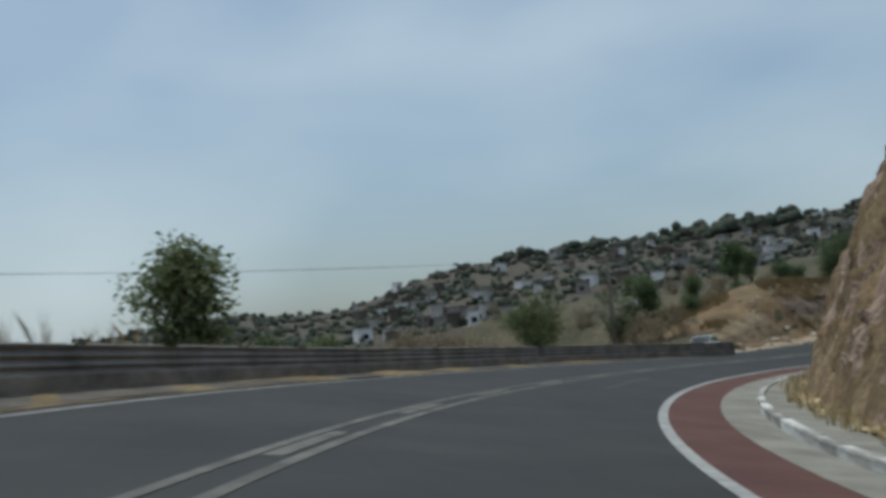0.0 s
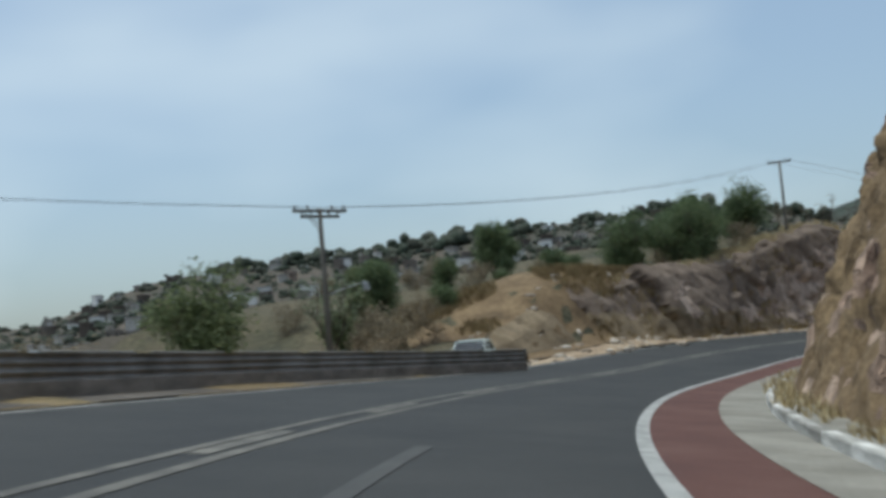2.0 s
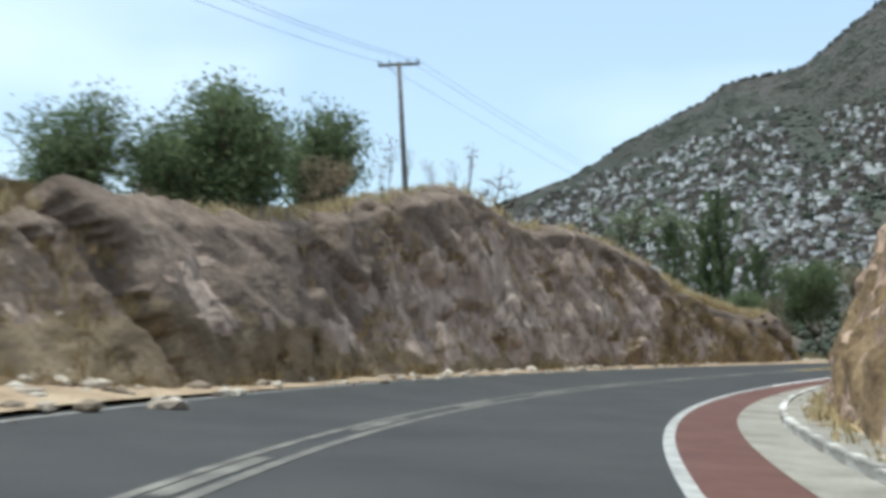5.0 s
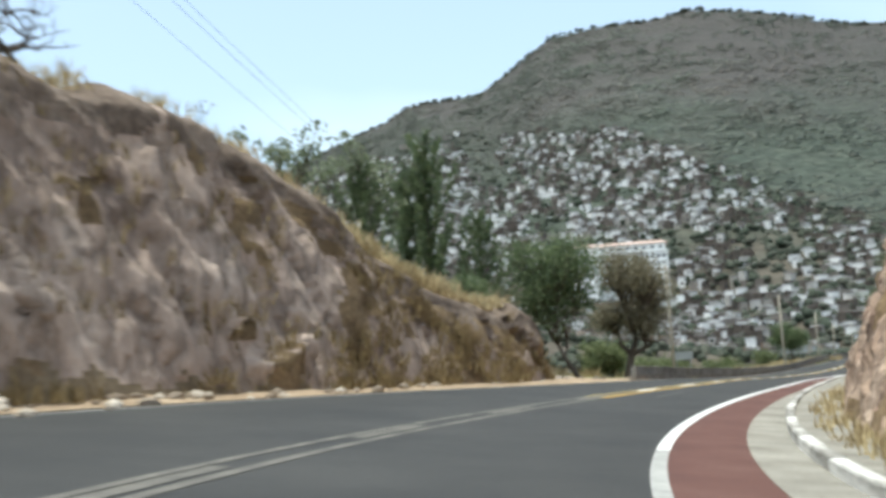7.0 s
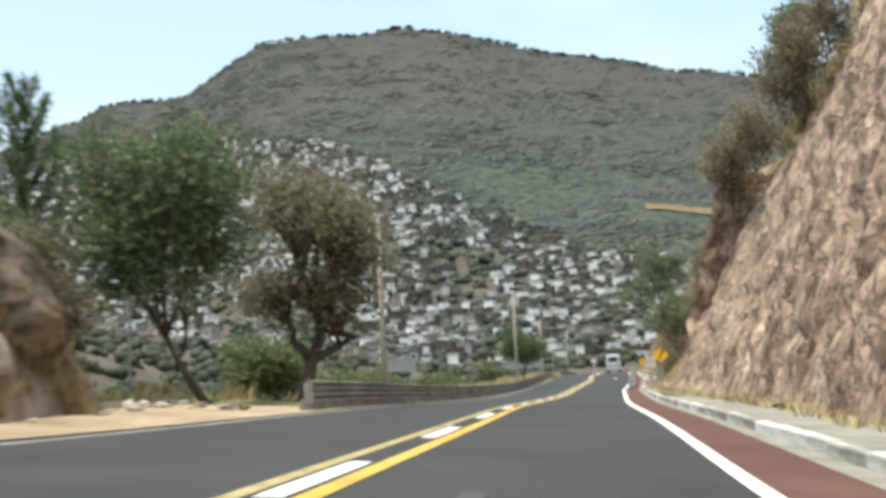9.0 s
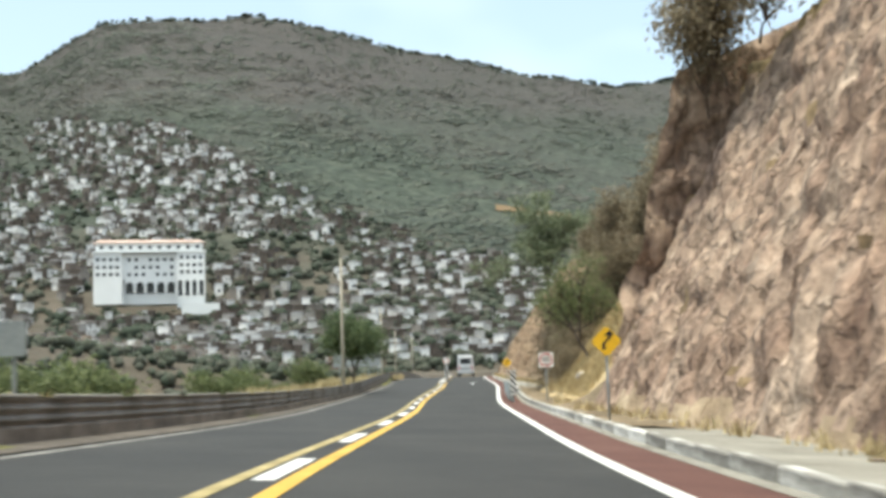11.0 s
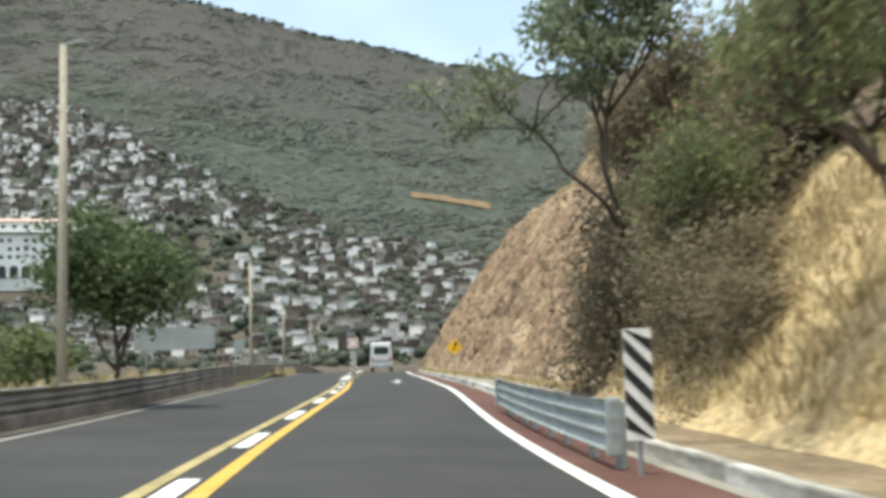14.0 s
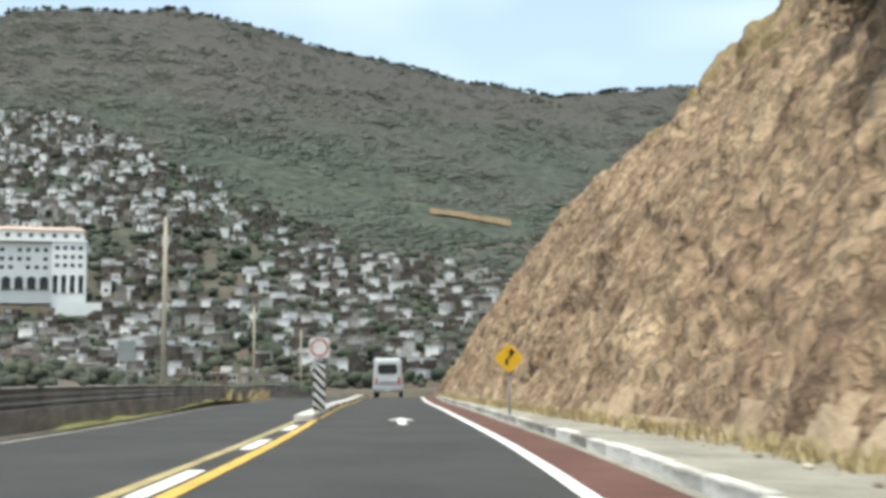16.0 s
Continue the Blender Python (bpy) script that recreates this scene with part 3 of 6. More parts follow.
def near_height(s, d):
    """Height of the land over the road's plane, out to some 45 m on both sides."""
    # left
    top = np.where((s > 84) & (s < 176), bank_top(np.clip(s, 84, 176)), 0)
    foot = bank_foot(np.clip(s, 84, 176))
    crest = foot + 1.0 + bank_lean(np.clip(s, 84, 176)) * top
    rise = top * smooth_step((d - foot - 0.4) / np.maximum(crest - foot, 0.3)) + np.clip(d - crest, 0, 40) * 0.05 * (top > 0.3)
    berm = np.interp(s, [-40, 40, 52, 70], [0.2, 0.2, 0.1, 0]) * smooth_step((d - 11.5) / 2.0)
    fall = -np.clip(d - np.interp(s, [-40, 45, 60, 78, 90], [14, 14, 12.5, 13, 16]), 0, 60) * 0.22
    fall = np.where(s < 84, fall, fall * np.clip((96 - s) / 12, 0, 1))
    ramp = np.clip(d - 13, 0, 30) * 0.05 * np.interp(s, [74, 82, 92, 100], [0, 1, 1, 0])
    valley = -np.clip(d - np.interp(s, [168, 178, 200], [17, 14, 12]), 0, 60) * 0.28 * np.interp(s, [166, 180], [0, 1])
    mound = 2.3 * np.exp(-((s - 306) / 13) ** 2 - ((d - 24) / 9) ** 2) + 1.2 * np.exp(-((s - 279) / 9) ** 2 - ((d - 17) / 4) ** 2)
    mound = mound + 1.5 * np.exp(-((s - 100) / 7) ** 2 - ((d - 17.5) / 4.5) ** 2)
    dip = -0.35 * np.exp(-((s - 82) / 9) ** 2) * smooth_step((d - 8.8) / 1.6)
    left = dip + rise + berm + fall + ramp + np.maximum(valley, -9) + mound
    # right
    cut = np.where(s < 236, np.where(s > 214.0, 11.0 * np.clip((218.0 - s) / 4.0, 0, 1), wall_top(np.clip(s, -40, 224))), np.where(s > 249, cliff_top(np.clip(s, 244, 400)), 0))
    start = -np.where(s < 236, wall_foot(np.clip(s, -40, 224)), cliff_foot(np.clip(s, 244, 400)))
    lean = np.where(s < 236, wall_lean(np.clip(s, -40, 224)), 0.82)
    e = -d
    wall = cut * smooth_step((e - start - 1.9) / np.maximum(lean * cut, 0.4)) + np.clip(e - start - lean * cut - 1, 0, 40) * 0.42 * (cut > 1)
    gully = (np.clip(e - 2.7, 0, 4.8) * 1.15 + np.clip(e - 7.5, 0, 5.5) * 1.5 + np.clip(e - 13.0, 0, 40) * 0.5) * np.interp(s, [215.5, 219.5, 247, 253], [0, 1, 1, 0])
    right = np.maximum(wall, gully) * np.interp(s, [380, 420], [1, 0])
    return np.where(d > 0, left, right)


# ---- far land: ridge heights by compass angle from a point by the bend ----
HUB = (90.0, 112.0)
RIDGE_AZ = [-180, -140, -110, -95, -88, -84, -82, -77.5, -73, -69.5, -66.7, -64, -60.5, -57, -55.5, -53, -51.4, -49.3, -48.2, -45, -41, -37, -35.8, -34, -32, -28, -20, 180]
RIDGE_EL = [6, 7, 10, 13.0, 13.5, 13.6, 13.5, 14.3, 15.4, 16.1, 16.9, 17.2, 17.1, 16.6, 15.8, 14.1, 13.9, 13.8, 13.0, 11.6, 9.6, 8.4, 8.1, 7.1, 6.3, 5.0, 2.2, 2.2]
SPUR_HUB = (3.0, 25.0)
SPUR_AZ = [-60, -34, -30, -27, -24, -21, -15, -9, -6, -3, 0, 3, 6, 9, 12, 15, 25, 60]
SPUR_EL = [0.0, 4.2, 5.7, 6.2, 6.6, 6.2, 5.9, 5.5, 5.4, 5.2, 5.0, 4.3, 3.2, 3.2, 3.4, 3.0, 1.6, 0.6]
RIDGE_R0, RIDGE_R = 420.0, 1500.0
SPUR_R0, SPUR_R = 150.0, 470.0


def far_height(az, r):
    """az in degrees to the left of +y, seen from the hub."""
    er = np.interp(az, RIDGE_AZ, RIDGE_EL)
    u = np.log(np.maximum(r, 30) / RIDGE_R0) / math.log(RIDGE_R / RIDGE_R0)
    hr = np.where(u < 0, -14 * smooth_step(-u * 1.4), r * np.tan(np.radians(er * np.clip(u, 0, 1))))
    hr = np.where(u > 1, hr * np.clip(1.25 - 0.25 * r / RIDGE_R, 0.2, 1), hr)
    px = HUB[0] - np.sin(np.radians(az)) * r - SPUR_HUB[0]
    py = HUB[1] + np.cos(np.radians(az)) * r - SPUR_HUB[1]
    q, sa = np.hypot(px, py), np.degrees(np.arctan2(-px, py))
    es = np.interp(sa, SPUR_AZ, SPUR_EL)
    v = np.clip(np.log(np.maximum(q, 30) / SPUR_R0) / math.log(SPUR_R / SPUR_R0), 0, 1)
    hs = q * np.tan(np.radians(es * v**0.8)) * np.clip(1.6 - 0.6 * q / SPUR_R, 0, 1)
    return np.maximum(hr, hs)


def land_height(x, y):
    x, y = np.ravel(x), np.ravel(y)
    dx, dy = x - HUB[0], y - HUB[1]
    r, az = np.hypot(dx, dy), np.degrees(np.arctan2(-dx, dy))
    far = far_height(az, r)
    near_mask = r < 420
    s, d = np.full(len(x), 0.0), np.full(len(x), 999.0)
    s[near_mask], d[near_mask] = road_frame(x[near_mask], y[near_mask])
    near = road_z(s, d) + near_height(s, np.clip(d, -45, 45))
    side = np.where(d < 0, 45.0, 40.0)
    w = np.maximum(smooth_step((np.abs(d) - side) / 70), np.where(np.abs(d) > 14, smooth_step((s - 390) / 45), 0))
    pad = smooth_step((75 - np.hypot(x - 546, y - 372)) / 40)
    far = far * (1 - pad) + np.minimum(far, 26.0) * pad
    z = near * (1 - w) + far * w - 0.9 * (1 - w) - 1.0 * (np.abs(d) < 16)
    return z


def ground_z(x, y):
    """Height of the land sheet with its rough relief."""
    x, y = np.ravel(x), np.ravel(y)
    r = np.hypot(x - HUB[0], y - HUB[1])
    rough = np.array([noise.fractal(Vector((a / 90, b / 90, 0.3)), 1.0, 2.1, 5) for a, b in zip(x, y)])
    return land_height(x, y) + rough * (np.clip((r - 150) / 250, 0, 1) * np.clip(r / 160, 0, 7) + np.where((r > 60) & (r <= 400), 0.3, 0))


def build_ground():
    rings = np.r_[0.0, np.geomspace(4, 60, 22), np.geomspace(64, 420, 70), np.geomspace(430, 1600, 70), np.geomspace(1700, 4600, 12)]
    angles = np.radians(np.arange(0, 360, 1.0))
    A, R = np.meshgrid(angles, rings, indexing="ij")
    x, y = HUB[0] - np.sin(A) * R, HUB[1] + np.cos(A) * R
    z = ground_z(x, y).reshape(x.shape)
    n, k = x.shape
    V = np.stack([x, y, z], -1).reshape(-1, 3)
    Fc = grid_faces(n, k)
    last = np.stack([np.arange(k - 1) + (n - 1) * k, np.arange(k - 1), np.arange(k - 1) + 1, np.arange(k - 1) + (n - 1) * k + 1], 1)
    tagged(part("ground", (V, np.r_[Fc, last]), "hill", smooth=True), "dry scrubby valley and mountain slopes reaching the horizon", "ground", kind="structure")


build_ground()


def ribbon(name, s0, s1, ds, offsets, mat, label, lift=0.0, category="road", kind="structure", land=False, wobble=0.0):
    """A sheet along the road between stations; offsets: functions or numbers, from right to left."""
    s = np.arange(s0, s1 + 0.01, ds)
    cols = [o(s) if callable(o) else np.full(len(s), float(o)) for o in offsets]
    d = np.stack(cols, 1)
    S = np.repeat(s[:, None], d.shape[1], 1)
    h = near_height(S.ravel(), d.ravel()).reshape(d.shape) if land else np.zeros_like(d)
    P = lay(S, d, h + lift)
    if wobble:
        w = np.array([noise.fractal(Vector((p[0] / 3, p[1] / 3, 1.7)), 1.0, 2.0, 4) for p in P.reshape(-1, 3)]).reshape(d.shape)
        edge = np.ones_like(d)
        edge[:, 0] = 0
        P[..., 2] += w * wobble * edge
    return tagged(part(name, (P.reshape(-1, 3), grid_faces(*d.shape)), mat, smooth=land), label, category, kind=kind)


# ---- carriageway ----
ribbon("road", -40, 440, 1.0, [by_edge(-1.9), by_edge(-1.2), edge, 1.2, 2.4, lane, lambda s: (lane(s) + left_line(s)) / 2, left_line, left_edge], "asphalt", "two-lane dark grey asphalt mountain road", 0.0)
ribbon("shoulder", -40, 440, 1.0, [shoulder_edge, by_edge(-0.02)], "red", "oxide-red painted road shoulder, worn", 0.005)
ribbon("edge_line", -40, 133, 1.0, [by_edge(-0.09), by_edge(0.11)], "wornwhite", "worn greyish white right edge line", 0.011, "road marking")
ribbon("edge_line", 133, 440, 1.0, [by_edge(-0.09), by_edge(0.11)], "white", "solid white right edge line", 0.011, "road marking")
ribbon("centre_line", 150, 440, 1.0, [lambda s: lane(s) - 0.02, lambda s: lane(s) + 0.17], "yellow", "solid bright yellow centre line", 0.009, "road marking")
ribbon("centre_line", 150, 440, 1.0, [lambda s: lane(s) + 0.52, lambda s: lane(s) + 0.68], "paleyellow", "worn pale yellow centre line", 0.009, "road marking")
ribbon("centre_line", -40, 150, 1.0, [lambda s: lane(s) - 0.02, lambda s: lane(s) + 0.14], "faded", "faded centre line, dusty and pale", 0.009, "road marking")
ribbon("centre_line", -40, 150, 1.0, [lambda s: lane(s) + 0.5, lambda s: lane(s) + 0.64], "faded", "faded centre line, dusty and pale", 0.009, "road marking")
ribbon("left_edge_line", -40, 440, 1.0, [lambda s: left_line(s) - 0.12, lambda s: left_line(s) + 0.06], "chalky", "faded white left edge line", 0.009, "road marking")
for s0 in np.arange(-36, 300, 8.0):
    s1 = s0 + 3.4
    ribbon("median_dash", s0, s1, 0.85, [lambda s: lane(s) + 0.24, lambda s: lane(s) + 0.46], "white" if s0 > 150 else "faded", "whitish dash between the two centre lines", 0.009, "road marking")
for s0, d0 in ((36, 2.3), (41, 2.5), (152, 2.4)):
    ribbon("scuff_mark", s0, s0 + 5, 1.0, [d0 - 0.12, d0 + 0.08], "pale", "pale dusty scuff on the asphalt lane", 0.008, "road marking")


def lane_arrow(s, d):
    """A straight-ahead arrow painted on the lane."""
    pts = [(-0.12, 0), (0.12, 0), (0.12, 3.4), (0.42, 3.4), (0, 5.6), (-0.42, 3.4), (-0.12, 3.4)]
    V = [lay(s + b, d - a, 0.011) for a, b in pts]
    tagged(part("lane_arrow", (V, [tuple(range(len(V)))]), "white"), "white arrow painted on the asphalt lane", "road marking", kind="structure")


lane_arrow(280.5, 1.9)

# ---- right side: gutter, kerb, pavement, verge ----
ribbon("gutter", -40, 440, 1.0, [lambda s: kerb_line(s) + 0.08, lambda s: shoulder_edge(s) + 0.02], "concrete", "pale dusty concrete gutter beside the shoulder", 0.012, "gutter")
ribbon("pavement", -40, 200, 1.0, [lambda s: wall_foot(np.clip(s, -40, 224)) - 1.2, lambda s: kerb_line(s) - 0.5, lambda s: kerb_line(s) - 0.07], "concrete", "dusty pale concrete walkway below the rock face", 0.16, "pavement")
ribbon("verge", 200, 258, 1.0, [lambda s: np.interp(s, [200, 216, 222, 248, 252, 257], [-5.0, -5.0, -2.7, -2.7, -4.4, -4.4]), lambda s: np.interp(s, [200, 216, 222, 248, 252, 257], [-3.6, -3.6, -2.3, -2.3, -3.4, -3.4]), lambda s: kerb_line(s) - 0.5, lambda s: kerb_line(s) - 0.07], "strawsoil", "pale sandy verge behind the kerb", 0.175, "ground", land=True, wobble=0.12)
ribbon("pavement", 257, 440, 1.0, [-4.4, lambda s: kerb_line(s) - 0.5, lambda s: kerb_line(s) - 0.07], "concrete", "dusty pale concrete walkway below the rock face", 0.16, "pavement")
for a, b in ((-40, 216), (215.5, 250.5), (250, 440)):
    far = [-45, -36, -28, -22, -18, -15, -13, -11, -9.5, -8.5, -7.5, -6.8, -6.2, -5.6, -5.0, -4.4, -3.8, -3.3] + ([-2.9, -2.5] if a == 215.5 else [])
    ribbon("verge", a, b, 1.5, far, "drygrass", "steep dry yellow grass slope above the road", 0.13, "ground", land=True, wobble=0.25)
ribbon("scree", 221, 256, 1.0, [-45, -36, -28, -23, -20, -18, -16.5, -15, -14, -13, -12, -11.2, -10.4, -9.6, -8.8, -8.2, -7.6, -7.1], "scree", "broken reddish scree above the dry grass", 0.26, "ground", land=True, wobble=0.9)
# ---- left side ----
ribbon("dusty_margin", 176, 440, 1.0, [lambda s: left_line(s) + 0.22, lambda s: barrier_two(s) + 0.3], "dust", "dusty brown strip between road and guard rail", 0.018, "ground")
ribbon("dusty_margin", -40, 76, 1.0, [lambda s: left_line(s) + 0.45, lambda s: barrier_one(s) + 0.3], "dust", "dusty brown strip between road and guard rail", 0.018, "ground")
left_cols = [left_edge] + [(lambda s, k=k: np.maximum(left_edge(s) + 0.3, k)) for k in (9.5, 10.3, 11, 11.7, 12.4, 13.2, 14, 15, 16.2, 17.5, 19, 21, 24, 28, 33, 39, 45)]
ribbon("verge", -40, 78, 1.5, left_cols[:10], "scrub", "dry grass strip behind the guard rail", 0.01, "ground", land=True, wobble=0.12)
ribbon("verge", -40, 78, 1.5, left_cols[9:], "brush", "dark brushy ground falling to the valley", 0.0, "ground", land=True, wobble=0.3)
ribbon("verge", 76, 178, 1.0, left_cols[:6], "soil", "bare dusty soil verge with tyre-worn edge", 0.015, "ground", land=True, wobble=0.12)
ribbon("verge", 76, 178, 1.5, left_cols[5:], "brush", "dry brown scrub land above the bank", 0.0, "ground", land=True, wobble=0.3)
ribbon("verge", 176, 440, 1.5, left_cols, "meadow", "dry weeds falling away into the valley", 0.005, "ground", land=True, wobble=0.2)

ribbon("grass_mound", 89, 105, 1.0, [11.6, 12.2, 12.9, 13.6, 14.4, 15.2, 16, 17, 18, 19, 20, 21.5, 23, 25], "tawny", "orange-tan mound of dry grass beside the lay-by", 0.07, "ground", land=True, wobble=0.2)


def crag(name, s0, s1, ds, nv, foot, top, lean, side, mat, label, amp, roughness=1.0, seed=0.0, cap=3.0, coarse=1.0, lip="", foot_mat="", patch="", grown=None, block=0.0, slant=0.5, bow=0.0, talus=None, crust=None):
    """A rock cutting: a leaning face, broken by slanting blocks, ledges and clefts, that bends back at its crest."""
    s = np.arange(s0, s1 + 0.01, ds)
    v = np.linspace(0, 1, nv)
    S, Vv = np.meshgrid(s, v, indexing="ij")
    H = np.maximum(top(s), 0.05)[:, None] * np.clip(Vv / 0.86, 0, 1)
    over = np.clip((Vv - 0.86) / 0.14, 0, 1) * cap
    f = np.abs(foot(s))[:, None]
    out = f + lean(s)[:, None] * H + bow * H**2 + over
    disp = np.empty(S.shape)
    for i in range(S.shape[0]):
        for j in range(S.shape[1]):
            p = Vector((S[i, j], H[i, j] + over[i, j], seed))
            a = noise.fractal(p * 0.11, 1.0, 2.0, 3) * 1.5
            u, w = p.x + p.y * slant, p.y - p.x * slant * 0.3
            b = noise.ridged_multi_fractal(Vector((u * 0.3 * coarse, w * 0.13 * coarse, seed + 9)), 0.9, 2.1, 4, 1.0, 2.0) - 1.2
            wob = noise.noise(p * 0.7) * 0.5
            gap, cell = noise.voronoi(Vector((u * 0.75 * coarse + wob, w * 0.33 * coarse + wob, seed)))
            c = min(1.0, (gap[1] - gap[0]) * 2.6) - 0.6
            step = noise.noise(cell[0] * 5.3 + Vector((0.37, 0.61, seed))) * 2.0
            gap2, cell2 = noise.voronoi(Vector((u * 2.0 * coarse, w * 1.1 * coarse, seed + 4)))
            step2 = noise.noise(cell2[0] * 5.1 + Vector((0.13, 0.71, seed)))
            e = noise.fractal(p * 1.6, 0.9, 2.2, 4)
            disp[i, j] = amp * (a + 0.55 * b + 0.3 * c * roughness + 0.4 * e * roughness) + block * (0.8 * step + 0.5 * c + 0.45 * step2)
    fade = np.clip(H / 1.8, 0.12, 1) * np.clip(np.minimum(S - s0, s1 - S) / 1.5, 0.2, 1)
    out = out - disp * fade
    lift = np.clip(over / cap, 0, 1) * (0.55 + 0.5 * disp) + 0.2 * disp * fade
    P = lay(S, side * out, H - 0.25 + lift)
    ob = tagged(part(name, (P.reshape(-1, 3), grid_faces(*S.shape)), mat, smooth=True), label, "rock face", kind="structure")
    # crumbly earth along the crest, talus at the foot, withered growth on the ledges
    mid = lambda A: ((A[:-1, :-1] + A[1:, 1:]) / 2).ravel()
    cs, ch, ct = mid(S), mid(H), mid(np.repeat(np.maximum(top(s), 0.05)[:, None], nv, 1))
    low, deep = talus(cs) if talus else 0.55, crust(cs) if crust else 0.55
    wob = np.array([noise.fractal(Vector((a * 0.45, b * 0.45, seed)), 0.9, 2.0, 4) for a, b in zip(cs, ch)])
    index = np.zeros(len(cs), int)
    for slot, extra, where in ((1, lip, ch > ct - deep * (1 + 1.2 * wob)), (2, foot_mat, ch < low + 0.9 * wob), (3, patch, (wob > (grown(cs) if grown else 0.42)) & (ch < ct - 0.5))):
        ob.data.materials.append(M[extra or mat])
        if extra:
            index[where] = slot
    ob.data.polygons.foreach_set("material_index", index)
    return ob


crag("rock_face", -40, 217.6, 0.26, 80, wall_foot, wall_top, wall_lean, -1, "rock", "rough pinkish tan cut rock face beside the walkway", 0.3, roughness=1.4, seed=3.0, lip="scrub", foot_mat="soil", patch="tawny", grown=table((-40, 0.02), (125, 0.05), (160, 0.6), (224, 0.7)), block=0.2, slant=-0.25, coarse=1.6)
crag("rock_face", 244, 400, 0.28, 90, cliff_foot, cliff_top, cliff_lean, -1, "tanrock", "tall tan crumbling rock slope beside the road", 0.36, roughness=1.4, seed=17.0, lip="scrub", foot_mat="soil", block=0.2, slant=-0.3, coarse=1.5, bow=0.006, crust=table((244, 0.8), (258, 2.0), (272, 3.0), (284, 2.6), (300, 1.0), (400, 0.5)))
crag("earth_bank", 88, 168.4, 0.24, 60, bank_foot, bank_top, bank_lean, 1, "bank", "mauve-brown rocky earth bank with a dark overhanging crest", 0.3, roughness=0.35, seed=31.0, cap=1.0, coarse=0.46, lip="darksoil", foot_mat="strawsoil", patch="tawny", block=0.42, slant=0.6, talus=table((84, 1.8), (112, 1.9), (124, 1.2), (134, 0.7), (146, 0.35), (176, 0.3)), crust=table((84, 1.5), (108, 3.2), (120, 3.4), (128, 1.8), (136, 0.9), (148, 0.8), (156, 1.6), (176, 1.9)), grown=table((84, 0.42), (144, 0.4), (154, 0.08), (176, 0.02)))


def end_face(s, d0, d1, top, label):
    """The broken end of the cutting, turning away from the road into the gully."""
    nu, nv = 26, 30
    u, v = np.meshgrid(np.linspace(0, 1, nu), np.linspace(0, 1, nv), indexing="ij")
    D = -(d0 + (d1 - d0) * u) - 0.25 * top * v
    S = s + 0.8 * v - 2.5 * u**2 - 1.2 * v * v
    n = np.array([noise.fractal(Vector((a * 0.7, b * 0.8, 5.5)), 0.9, 2.1, 5) for a, b in zip(D.ravel(), (top * v).ravel())]).reshape(D.shape)
    P = lay(S + 0.7 * n, D + 0.3 * n, top * v * (1 + 0.25 * u) - 0.2)
    tagged(part("rock_face", (P.reshape(-1, 3), grid_faces(nu, nv)), "rock", smooth=True), label, "rock face", kind="structure")


end_face(217.2, 3.0, 11, 12.0, "sheer brown end of the rock cutting")


# ---- kerb, parapets, guard rail ----
def build_kerb():
    kerb = tagged(new("kerb"), "low concrete kerb with flaking white paint", "kerb", kind="structure")
    bm = box(-0.11, 0.11, -0.98, 0.98, -0.05, 0.2, 0.03, 2)
    me = bpy.data.meshes.new("kerb_stone")
    bm.to_mesh(me)
    bm.free()
    me.materials.append(M["kerb"])
    for s in np.arange(-38, 400, 2.0):
        d = float(kerb_line(s))
        turn = float(np.degrees(np.arctan2(kerb_line(s + 1) - kerb_line(s - 1), 2.0)))
        part("kerb_stone", me, parent=kerb, at=stand(s, d, rng.uniform(-0.015, 0.015), turn + rng.uniform(-0.5, 0.5)))


build_kerb()


def build_post(w, h):
    bm = box(-w, w, -w * 1.3, w * 1.3, -0.2, h, 0.012)
    me = bpy.data.meshes.new("post")
    bm.to_mesh(me)
    bm.free()
    me.materials.append(M["zinc"])
    return me


POST = build_post(0.055, 0.8)


verge_rise = table((170, 0.0), (240, 0.0), (256, 0.06), (276, 0.26), (300, 0.28), (440, 0.28))


